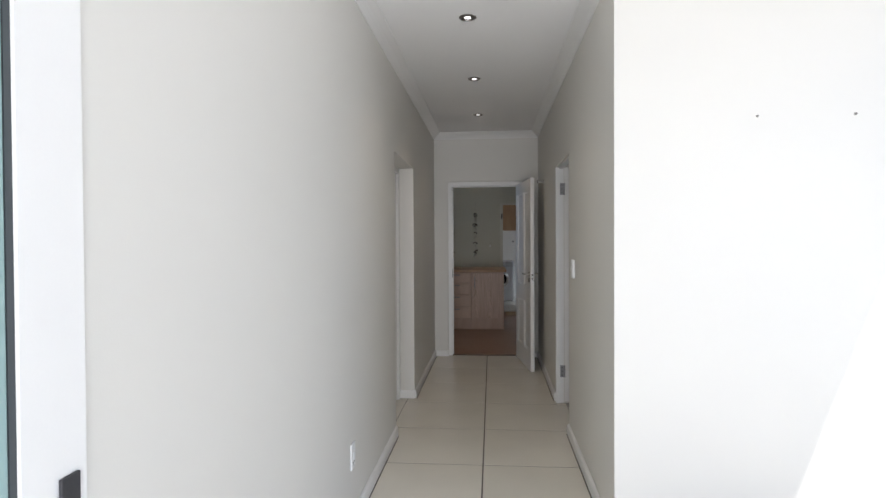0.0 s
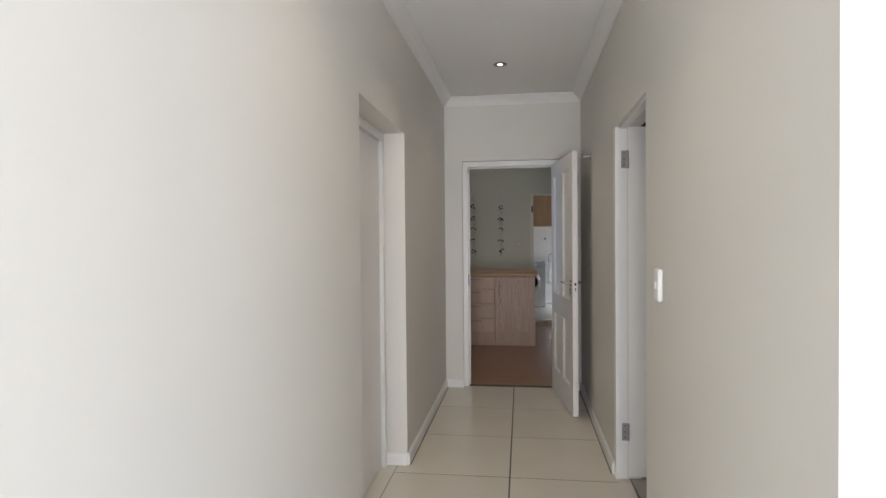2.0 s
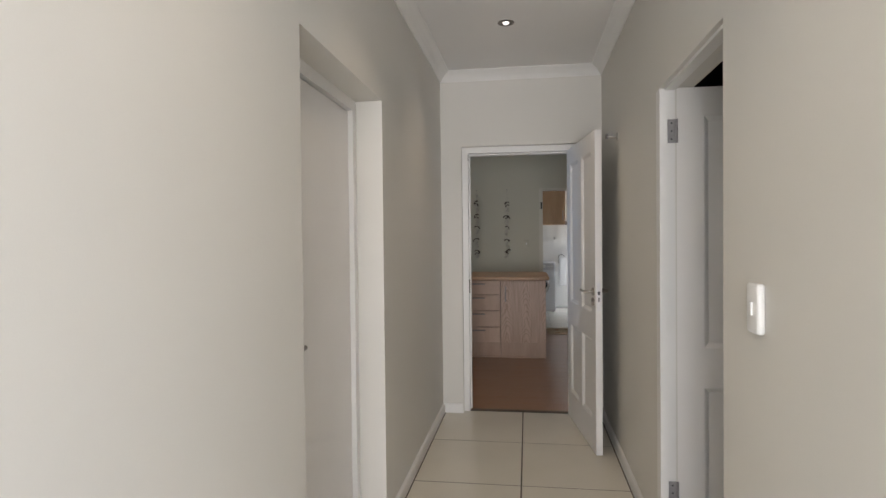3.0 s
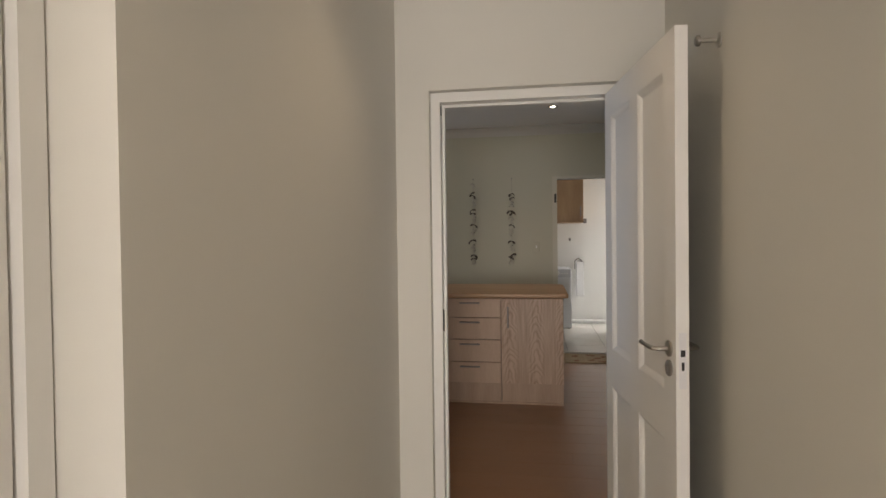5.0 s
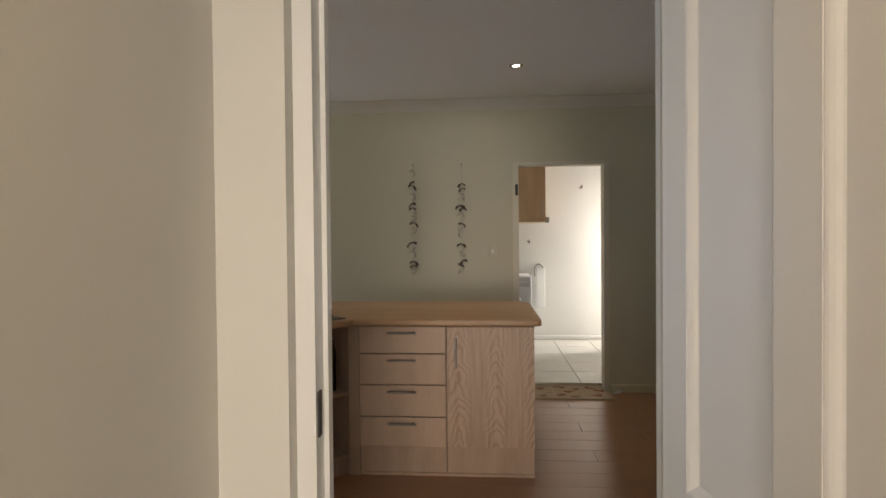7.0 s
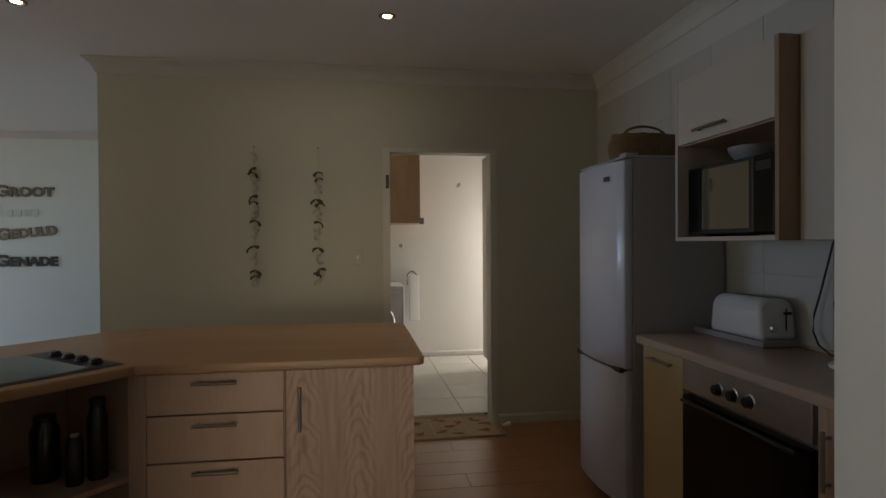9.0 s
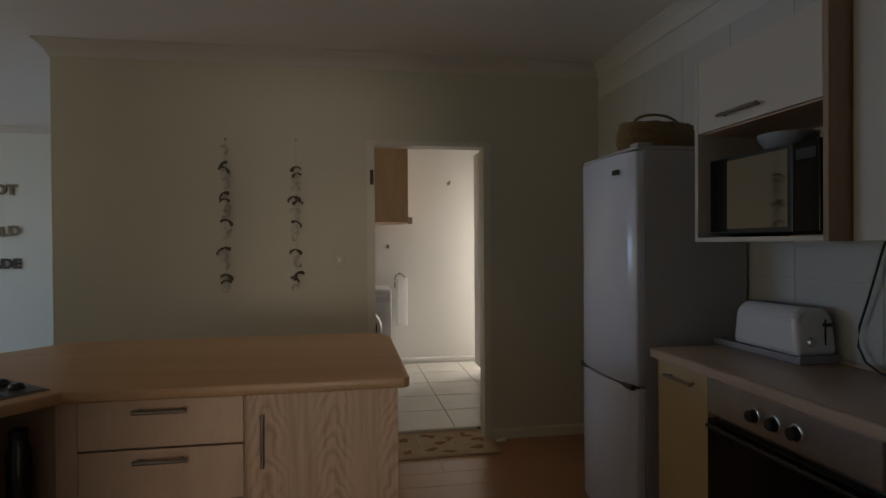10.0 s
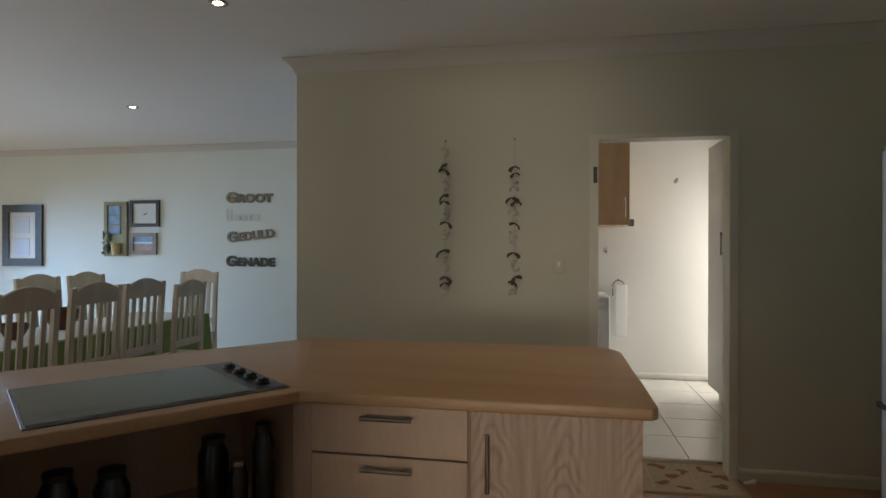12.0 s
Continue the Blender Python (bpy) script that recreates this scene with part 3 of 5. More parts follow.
BULB_LIT = glowing("lit_bulb", (1.0, 0.86, 0.66), 14.0)
BULB_DIM = glowing("hall_bulb", (1.0, 0.93, 0.84), 3.0)
for y in (3.15, 4.42, 5.74):
    downlight(-0.07, y, 11, "recessed hall ceiling downlight with a steel rim", 0.019)
downlight(0.207, 9.81, 12, "lit recessed kitchen ceiling downlight with a steel rim")
downlight(-1.737, 9.873, 3, "lit recessed kitchen ceiling downlight with a steel rim")
downlight(-3.78, 11.794, 9, "lit recessed dining room downlight with a steel rim")


# ---- kitchen island ----
HANDLE = mat("aged_steel_handle", (0.36, 0.32, 0.28), 0.32, 0.06, 30, metal=1.0)


def bar_handle(name, a, b, out, parent, r=0.007):
    a, b, out = Vector(a), Vector(b), Vector(out)
    way = (b - a).normalized()
    bm = rod(bmesh.new(), a + out, b + out, r, seg=12)
    for p in (a + way * 0.02, b - way * 0.02):
        rod(bm, p, p + out, r * 0.8, seg=10)
    return part(name, bm, HANDLE, parent, "slim steel bar handle", True)


FACE = 8.855
isl = thing("island_drawer_cabinet", "limed oak drawer unit under the island worktop", "cabinet")
part("body", block(-0.79, -0.262, FACE + 0.06, 9.74, 0.175, 0.889), OAK_SIDE, isl)
part("plinth", block(-0.79, -0.262, FACE + 0.03, 9.70, 0.0, 0.174), OAK_SIDE, isl, "limed oak kick board")
for za, zb in ((0.728, 0.884), (0.544, 0.722), (0.356, 0.538), (0.178, 0.350)):
    dr = part("drawer_front", block(-0.775, -0.266, FACE, FACE + 0.019, za, zb, bevel=0.0025), OAK_DRAWER, isl, "limed oak drawer front")
    bar_handle("drawer_handle", (-0.605, FACE, zb - 0.035), (-0.438, FACE, zb - 0.035), (0, -0.026, 0), dr)
for n in (-0.79, -0.28):
    part("side_panel", block(n, n + 0.018, FACE + 0.02, FACE + 0.06, 0.175, 0.889), OAK_SIDE, isl)
isd = thing("island_door_cabinet", "limed oak cupboard with arched grain under the island worktop", "cabinet")
part("body", block(-0.258, 0.25, FACE + 0.06, 9.74, 0.175, 0.889), OAK_SIDE, isd)
part("plinth", block(-0.258, 0.25, FACE + 0.03, 9.70, 0.0, 0.174), OAK_SIDE, isd, "limed oak kick board")
dd = part("cupboard_door", block(-0.258, 0.25, FACE, FACE + 0.02, 0.178, 0.884, bevel=0.0025), OAK_FACE, isd, "limed oak door with arched grain")
bar_handle("door_handle", (-0.203, FACE, 0.645), (-0.203, FACE, 0.82), (0, -0.026, 0), dd)
for n, x0, x1 in (("kick_trim", -0.79, 0.25),):
    tagged(part(n, block(x0, x1, FACE + 0.012, FACE + 0.029, 0.0, 0.018, bevel=0.004), OAK_SIDE), "thin oak quadrant along the island kick board", "trim")


def island_outline(grow=0.0):
    """Straight run, then a wing turned 50 degrees towards the hall."""
    f, b, r = 8.815, 9.845, 0.29
    pts = [(-0.80, f), (r - 0.02, f), (r, f + 0.02)]
    for k in range(7):
        a = radians(90 * k / 6)
        pts.append((r - 0.14 + 0.14 * math.cos(a), b - 0.14 + 0.14 * math.sin(a)))
    pts += [(-1.19, b), (-2.583, 8.165), (-1.91, 7.525), (-1.88, 7.52)]
    return pts


top = thing("island_worktop", "orange oak island worktop with rounded edges", "worktop")
pts = island_outline()
joint = pts.index((-1.19, 9.845))
part("main_top", prism(bmesh.new(), pts[:joint + 1], 0.892, 0.93, 0.007, 3, (pts[0], pts[joint])), WORKTOP, top, "", True)
wing_pts = [(-0.8003, 8.815), *[(x - 0.0003, y) for x, y in pts[joint:]]]
part("wing_top", prism(bmesh.new(), wing_pts, 0.892, 0.93, 0.007, 3, (wing_pts[0], wing_pts[1])), WORKTOP, top, "", True)

# hob wing: an open-shelved unit turned 50 degrees; local x along the front, y towards the back
WING = pose(-0.805, FACE + 0.012, 0, 0, 0, 50.2)
wing = thing("open_shelf_unit", "limed oak open shelf unit under the hob", "shelf unit", m=WING)
part("back_panel", block(-1.6, 0, 0.50, 0.52, 0.0, 0.889), OAK_SIDE, wing)
for x in (-1.6, -0.85, -0.02):
    part("upright", block(x, x + 0.02, 0.03, 0.50, 0.0, 0.889), OAK_SIDE, wing)
for z in (0.10, 0.475):
    part("shelf", block(-1.58, -0.85, 0.035, 0.50, z, z + 0.02), OAK_SIDE, wing)
    part("shelf", block(-0.83, -0.02, 0.035, 0.50, z, z + 0.02), OAK_SIDE, wing)
part("plinth", block(-1.58, -0.02, 0.06, 0.08, 0.0, 0.10), OAK_SIDE, wing)

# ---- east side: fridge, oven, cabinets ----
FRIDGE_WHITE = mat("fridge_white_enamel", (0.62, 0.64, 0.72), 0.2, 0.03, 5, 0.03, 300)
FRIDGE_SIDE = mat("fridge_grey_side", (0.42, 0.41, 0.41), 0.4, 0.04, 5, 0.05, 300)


def bowed_door(y0, y1, z0, z1, x, bow):
    """A fridge door that bows out towards -x, with rounded edges."""
    pts = [(x + 0.055, y0), (x + 0.055, y1)]
    for k in range(13):
        u = k / 12
        pts.append((x - bow * (1 - (2 * u - 1) ** 2) + (0.012 if k in (0, 12) else 0), y1 + (y0 - y1) * u))
    return prism(bmesh.new(), pts, z0, z1, 0.008, 2)


fr = thing("fridge", "tall white fridge freezer with bowed doors", "fridge")
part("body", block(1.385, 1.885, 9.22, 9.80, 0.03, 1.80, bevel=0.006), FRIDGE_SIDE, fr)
part("freezer_door", bowed_door(9.22, 9.80, 0.06, 0.735, 1.33, 0.028), FRIDGE_WHITE, fr, "white lower freezer door", True)
fdoor = part("fridge_door", bowed_door(9.22, 9.80, 0.745, 1.79, 1.33, 0.028), FRIDGE_WHITE, fr, "white upper fridge door", True)
part("grip_recess", block(1.318, 1.36, 9.23, 9.79, 0.728, 0.752), BLACK, fdoor)
part("badge", many([(1.300, 1.306, 9.315 + 0.022 * k, 9.33 + 0.022 * k, 1.695, 1.718) for k in range(3)]), BLACK, fdoor, "small dark maker's badge")
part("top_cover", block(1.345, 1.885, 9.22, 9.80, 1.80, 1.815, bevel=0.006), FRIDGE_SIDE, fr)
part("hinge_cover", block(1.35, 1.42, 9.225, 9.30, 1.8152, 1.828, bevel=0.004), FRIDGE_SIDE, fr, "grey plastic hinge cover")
for y in (9.25, 9.75):
    part("foot", rod(bmesh.new(), (1.43, y, 0), (1.43, y, 0.035), 0.02), BLACK, fr)
    part("foot", rod(bmesh.new(), (1.84, y, 0), (1.84, y, 0.035), 0.02), BLACK, fr)

EF = 1.40
YELLOW = mat("yellow_oak_front", (0.56, 0.42, 0.22), 0.4, 0.05, 6, 0.05, 90)
nc = thing("narrow_cabinet", "narrow yellow-oak base cabinet beside the oven", "cabinet")
part("body", block(EF + 0.02, 1.89, 8.80, 9.15, 0.12, 0.889), OAK_SIDE, nc)
part("plinth", block(EF + 0.05, 1.89, 8.80, 9.15, 0, 0.12), OAK_SIDE, nc)
d = part("cupboard_door", block(EF, EF + 0.02, 8.803, 9.147, 0.13, 0.884, bevel=0.0025), YELLOW, nc)
bar_handle("door_handle", (EF, 8.87, 0.835), (EF, 9.06, 0.835), (-0.026, 0, 0), d)

OVEN_GLASS = mat("black_oven_glass", (0.006, 0.006, 0.007), 0.12, 0.1, 5)
OVEN_GLASS.node_tree.nodes["Principled BSDF"].inputs["Specular IOR Level"].default_value = 0.25
ov = thing("oven", "built-in steel oven with black glass door", "oven")
part("body", block(EF + 0.03, 1.89, 8.085, 8.795, 0.12, 0.888), DARK_STEEL, ov)
cp = part("control_panel", block(EF - 0.004, EF + 0.03, 8.085, 8.795, 0.755, 0.882, bevel=0.003), STEEL, ov, "brushed steel control panel")
for y in (8.545, 8.455, 8.365):
    k = part("knob", lathe(bmesh.new(), [(0.026, 0), (0.026, 0.004), (0.021, 0.006), (0.019, 0.024), (0.016, 0.027)], (EF - 0.004, y, 0.812), 20, Matrix.Rotation(radians(-90), 4, "Y")), BLACK, cp, "black round knob with steel skirt", True)
    part("skirt", lathe(bmesh.new(), [(0.0285, 0), (0.0285, 0.003), (0.0265, 0.0045)], (EF - 0.0045, y, 0.812), 20, Matrix.Rotation(radians(-90), 4, "Y")), STEEL, k, "", True)
od = part("oven_door", block(EF - 0.008, EF + 0.03, 8.088, 8.792, 0.20, 0.735, bevel=0.004), OVEN_GLASS, ov, "black glass oven door")
bm = rod(bmesh.new(), (EF - 0.03, 8.12, 0.718), (EF - 0.03, 8.76, 0.718), 0.008, seg=12)
for y in (8.16, 8.72):
    rod(bm, (EF - 0.03, y, 0.718), (EF, y, 0.718), 0.007, seg=10)
part("door_handle", bm, BLACK, od, "black bar handle", True)
part("plinth", block(EF + 0.05, EF + 0.06, 8.085, 8.795, 0, 0.12), OAK_SIDE, ov)
for ya, yb in ((7.55, 8.07), (6.97, 7.545)):
    bc = thing("base_cabinet", "limed oak base cabinet beside the oven", "cabinet", "base cabinets")
    part("body", block(EF + 0.02, 1.89, ya, yb, 0.12, 0.889), OAK_SIDE, bc)
    part("plinth", block(EF + 0.05, 1.89, ya, yb, 0, 0.12), OAK_SIDE, bc)
    d = part("cupboard_door", block(EF, EF + 0.02, ya + 0.003, yb - 0.003, 0.13, 0.884, bevel=0.0025), OAK_FACE, bc)
    bar_handle("door_handle", (EF, yb - 0.05, 0.64), (EF, yb - 0.05, 0.82), (-0.026, 0, 0), d)
ow = thing("oven_worktop", "pale laminate worktop over the oven", "worktop")
LAMINATE = mat("pale_laminate_top", (0.50, 0.37, 0.29), 0.3, 0.06, 5, 0.02, 200)
part("top", block(1.384, 1.892, 6.955, 9.163, 0.892, 0.93, bevel=0.003, seg=2), LAMINATE, ow, "", True)
part("front_edge", block(1.370, 1.3835, 6.955, 9.163, 0.890, 0.9295, bevel=0.006, seg=3), LAMINATE, ow, "rounded front edge", True)
part("upstand", block(1.880, 1.8915, 6.955, 9.163, 0.9302, 0.945, bevel=0.002, seg=1), LAMINATE, ow, "low sealing strip along the wall")

# side panel oak, with the shade of its south face put into the colour
SIDE_SHADED = wood("shaded_oak_panel", (0.38, 0.25, 0.165), (0.29, 0.18, 0.115), 2, 0.42, 6)
# wall cabinets: a deeper microwave unit and a shallower run
WF = 1.52
mu = thing("microwave_wall_unit", "white wall unit with an open microwave niche", "wall cabinet")
for y in (9.04, 8.38):
    part("side_panel", block(WF, 1.892, y, y + 0.02, 1.385, 2.125), SIDE_SHADED if y < 9 else PALE_BOARD, mu, "oak-coloured side panel" if y < 9 else "")
part("bottom_board", block(WF, 1.892, 8.40, 9.04, 1.385, 1.403), PALE_BOARD, mu)
part("middle_board", block(WF + 0.02, 1.892, 8.40, 9.04, 1.825, 1.845), OAK_SIDE, mu)
part("top_board", block(WF + 0.02, 1.892, 8.40, 9.04, 2.107, 2.125), PALE_BOARD, mu)
part("back_board", block(1.882, 1.892, 8.40, 9.04, 1.403, 1.825), OAK_SIDE, mu)
d = part("flap_door", block(WF, WF + 0.019, 8.402, 9.038, 1.83, 2.125, bevel=0.002), PALE_BOARD, mu, "white flap door")
bar_handle("flap_handle", (WF, 8.66, 1.873), (WF, 8.88, 1.873), (-0.026, 0, 0), d)
for ya, yb in ((7.70, 8.376), (6.97, 7.695)):
    wc = thing("wall_cabinet", "plain white wall cabinet over the worktop", "wall cabinet", "wall cabinets")
    part("body", block(1.62, 1.892, ya, yb, 1.385, 2.125), PALE_BOARD, wc)
    part("cupboard_door", block(1.60, 1.619, ya + 0.002, yb - 0.002, 1.385, 2.125, bevel=0.002), PALE_BOARD, wc)

# microwave
MW_GLASS = mat("microwave_mirror_glass", (0.30, 0.30, 0.28), 0.05, 0.05, 5, metal=0.9)
mw = thing("microwave", "black microwave with a mirrored door in the niche", "microwave")
part("body", block(1.58, 1.885, 8.45, 9.01, 1.415, 1.715, bevel=0.006), BLACK, mw)
d = part("door", block(1.556, 1.58, 8.565, 9.01, 1.415, 1.715, bevel=0.004), BLACK, mw, "black door with mirror glass")
part("mirror_glass", block(1.5535, 1.556, 8.585, 8.90, 1.435, 1.70), MW_GLASS, d, "mirrored door glass")
part("smoked_edge", block(1.5535, 1.556, 8.90, 9.005, 1.425, 1.71), OVEN_GLASS, d)
c = part("control_panel", block(1.556, 1.58, 8.45, 8.562, 1.415, 1.715, bevel=0.004), OVEN_GLASS, mw, "dark glossy control strip")
part("display", block(1.5535, 1.556, 8.465, 8.548, 1.655, 1.69), BLACK, c)
for y in (8.49, 8.97):
    part("foot", block(1.62, 1.88, y - 0.012, y + 0.012, 1.4035, 1.415), BLACK, mw)

# ---- island hob ----
HOB_GLASS = mat("green_black_hob_glass", (0.010, 0.028, 0.020), 0.1, 0.1, 5)
HOB_GLASS.node_tree.nodes["Principled BSDF"].inputs["Specular Tint"].default_value = (0.5, 0.92, 0.82, 1)
HOB_GLASS.node_tree.nodes["Principled BSDF"].inputs["Specular IOR Level"].default_value = 0.2
hob = thing("hob", "black glass hob with four knobs set in the worktop", "hob", m=pose(-1.276, 8.744, 0.93, 0, 0, 50.5))
part("trim", prism(bmesh.new(), [(-0.355, -0.262), (0.355, -0.262), (0.355, 0.262), (-0.355, 0.262)], 0.0005, 0.005, 0.002, 1), mat("dull_rim_steel", (0.22, 0.19, 0.18), 0.5, 0.08, 40, metal=0.8), hob, "thin dull steel rim")
part("black_border", many([(-0.346, 0.346, -0.253, -0.240, 0.0051, 0.0068), (-0.346, 0.346, 0.244, 0.253, 0.0051, 0.0068), (0.238, 0.346, -0.2398, 0.2438, 0.0051, 0.0068)]), BLACK, hob, "black printed edge band")
part("glass", block(-0.346, 0.237, -0.239, 0.243, 0.0051, 0.0075), HOB_GLASS, hob, "reflective green-black glass")
for k in range(4):
    y = -0.17 + 0.1 * k
    kn = part("knob", lathe(bmesh.new(), [(0.025, 0.0076), (0.025, 0.011), (0.021, 0.013), (0.019, 0.022), (0.016, 0.024)], (0.30, y, 0), 20), BLACK, hob, "black round knob", True)
    part("grip", block(0.295, 0.305, y - 0.017, y + 0.017, 0.022, 0.028, bevel=0.002), BLACK, kn)

# ---- kitchen small things ----
tagged(part("corner_post", block(-0.842, -0.777, FACE + 0.004, FACE + 0.06, 0.0, 0.889, bevel=0.002), OAK_SIDE), "limed oak corner post of the island", "post")

DARK_GLASS = mat("dark_jar_glass", (0.02, 0.018, 0.016), 0.12, 0.2, 8)
JAR_LID = mat("jar_lid_steel", (0.45, 0.45, 0.45), 0.25, 0.05, 9, metal=1.0)


def jar(x, y, z, r, h, label, lid):
    m = WING @ pose(x, y, z)
    j = thing("storage_jar", label, "jar", "jars on the open shelves", m)
    part("jar_body", lathe(bmesh.new(), [(r * 0.9, 0), (r, 0.01), (r, h * 0.75), (r * 0.75, h * 0.86), (r * 0.7, h * 0.9)]), DARK_GLASS, j, "", True)
    part("lid", lathe(bmesh.new(), [(r * 0.76, h * 0.9), (r * 0.78, h * 0.92), (r * 0.78, h * 0.98), (r * 0.5, h)]), lid, j, "", True)


for a in ((-0.20, 0.28, 0.495, 0.05, 0.25), (-0.52, 0.2, 0.495, 0.05, 0.24), (-0.65, 0.24, 0.495, 0.05, 0.25)):
    jar(*a, "dark glass storage jar on the open shelf", BLACK)
jar(-0.085, 0.13, 0.495, 0.036, 0.31, "tall black mill on the open shelf", BLACK)
jar(-0.165, 0.14, 0.495, 0.03, 0.20, "dark shaker with a steel cap on the shelf", JAR_LID)
jar(-0.4, 0.2, 0.12, 0.09, 0.2, "wide dark pot on the lower shelf", JAR_LID)


# strings of shells on the kitchen wall
SHELL_DARK = mat("dark_mussel_shell", (0.085, 0.063, 0.045), 0.4, 0.6, 40, 0.3, 160)
SHELL_PALE = mat("pale_shell", (0.54, 0.51, 0.44), 0.45, 0.12, 40, 0.3, 160)
CORD = mat("thin_cord", (0.45, 0.42, 0.36), 0.8, 0.1, 60)


def half_shell(size, curl, start=0.0):
    """One curved shell: a thin ridged bowl with an open side."""
    bm = bmesh.new()
    rows, cols = 6, 14
    grid = []
    for i in range(rows + 1):
        u = start + (1 - start) * i / rows
        ring = []
        for k in range(cols + 1):
            v = radians(-130 + 260 * k / cols)
            rad = math.sin(u * 1.45) * (1 + 0.06 * math.sin(9 * v + curl))
            ring.append(bm.verts.new((size * rad * math.sin(v), -0.55 * size * math.cos(u * 1.45) - 0.004, size * 0.8 * rad * math.cos(v) - size * 0.2 * u)))
        grid.append(ring)
    for p, q in zip(grid, grid[1:]):
        for k in range(cols):
            bm.faces.new((p[k], p[k + 1], q[k + 1], q[k]))
    bmesh.ops.remove_doubles(bm, verts=bm.verts[:], dist=1e-5)
    back = bmesh.ops.extrude_face_region(bm, geom=bm.faces[:])
    for g in back["geom"]:
        if isinstance(g, bmesh.types.BMVert):
            g.co *= 0.88
    return bm


def shell_string(x, tops, label, seed):
    rng = random.Random(seed)
    g = thing("shell_garland", label, "wall decoration", "shell garlands", pose(x, 10.815, 0))
    part("nail", rod(bmesh.new(), (0, 0.005, 2.08), (0, -0.014, 2.08), 0.007, seg=8), DARK_STEEL, g)
    part("cord", rod(bmesh.new(), (0, -0.01, 2.08), (0, -0.01, 1.15), 0.0018, seg=6), CORD, g)
    for k, z in enumerate(tops):
        for j in range(2 if k in (0, 1, 4) else 1):
            ob = part("dark_shell", half_shell(rng.uniform(0.040, 0.050) * (1 - 0.2 * j), rng.uniform(0, 6), 0.12), SHELL_DARK, g, "", True)
            ob.matrix_basis = pose(rng.uniform(-0.012, 0.012), -0.012, z - 0.022 - 0.034 * j + rng.uniform(-0.005, 0.005), rng.uniform(-52, -22), rng.uniform(-35, 35), rng.uniform(-40, 40)) @ Matrix.Diagonal((1.05, 1.0, 0.75, 1))
        for j in range(3 if k < 2 else 2):
            ob = part("pale_shell", half_shell(rng.uniform(0.026, 0.038), rng.uniform(0, 6)), SHELL_PALE, g, "", True)
            ob.matrix_basis = pose(rng.uniform(-0.012, 0.012), -0.01, z - 0.065 - 0.035 * j, rng.uniform(-40, 40), rng.uniform(-180, 180), rng.uniform(-40, 40))
    if seed == 3:
        ob = part("pale_shell", half_shell(0.034, 1.0), SHELL_PALE, g, "", True)
        ob.matrix_basis = pose(0, -0.01, 2.01, 10, 60, 0)
    return g


shell_string(-0.692, (1.925, 1.725, 1.545, 1.365, 1.195), "string of dark and pale sea shells on the wall", 3)
shell_string(-0.243, (1.90, 1.71, 1.545, 1.355, 1.205), "string of sea shells hung from a nail on the wall", 8)

# basket on the fridge
WICKER = mat("brown_wicker", (0.26, 0.16, 0.075), 0.65, 0.35, 60, 0.4, 220)
bk = thing("wicker_basket", "oval brown wicker basket with a hoop handle on the fridge", "basket", m=pose(1.60, 9.50, 1.815, 0, 0, 8) @ Matrix.Diagonal((0.86, 0.86, 0.98, 1)))


def oval_ring(bm, rx, ry, z, r, seg=36, side=6):
    rings = []
    for k in range(seg):
        a = 2 * math.pi * k / seg
        c = Vector((rx * math.cos(a), ry * math.sin(a), z + 0.003 * math.sin(a * 12)))
        out = Vector((math.cos(a), math.sin(a), 0))
        rings.append([bm.verts.new(c + out * r * math.cos(2 * math.pi * j / side) + Vector((0, 0, r * math.sin(2 * math.pi * j / side)))) for j in range(side)])
    for k in range(seg):
        p, q = rings[k], rings[(k + 1) % seg]
        for j in range(side):
            bm.faces.new((p[j], p[(j + 1) % side], q[(j + 1) % side], q[j]))


bm = bmesh.new()
for k in range(13):
    u = k / 12
    bulge = 1 + 0.10 * math.sin(math.pi * min(1, u * 1.1))
    oval_ring(bm, 0.165 * bulge, 0.115 * bulge, 0.007 + 0.0115 * k, 0.0068)
part("weave", bm, WICKER, bk, "", True)
part("base", lathe(bmesh.new(), [(0.112, 0.001), (0.116, 0.006)]), WICKER, bk)
bk.children[1].scale = (1.4, 1, 1)
for k in range(18):
    a = 2 * math.pi * k / 18
    part("stake", rod(bmesh.new(), (0.170 * math.cos(a), 0.119 * math.sin(a), 0.0), (0.176 * math.cos(a), 0.123 * math.sin(a), 0.155), 0.004, seg=6), WICKER, bk)
part("handle", tube(bmesh.new(), [(-0.16 * math.cos(radians(a)), 0.0, 0.145 + 0.06 * math.sin(radians(a))) for a in range(0, 181, 12)], 0.007, 8), WICKER, bk, "", True)

# toaster on a tray
TOASTER = mat("white_toaster_shell", (0.72, 0.73, 0.76), 0.18, 0.02, 6, coat=0.4)
tray = thing("serving_tray", "grey serving tray under the toaster", "tray", m=pose(1.79, 8.955, 0.9305, 0, 0, 1) @ Matrix.Diagonal((0.62, 0.97, 1, 1)))
TRAY = mat("grey_tray", (0.34, 0.33, 0.36), 0.4, 0.06, 8)
part("base", block(-0.135, 0.135, -0.25, 0.25, 0, 0.008, bevel=0.003), TRAY, tray)
bm = bmesh.new()
for x in (-0.14, 0.13):
    slab(bm, x, x + 0.01, -0.255, 0.255, 0.004, 0.028, 0.003)
for y in (-0.255, 0.245):
    slab(bm, -0.14, 0.14, y, y + 0.01, 0.004, 0.032, 0.003)
part("rim", bm, TRAY, tray)
to = thing("toaster", "long white glossy toaster on a tray", "toaster", m=pose(1.79, 8.895, 0.940, 0, 0, 1) @ Matrix.Diagonal((1, 0.94, 1.03, 1)))
prof = []
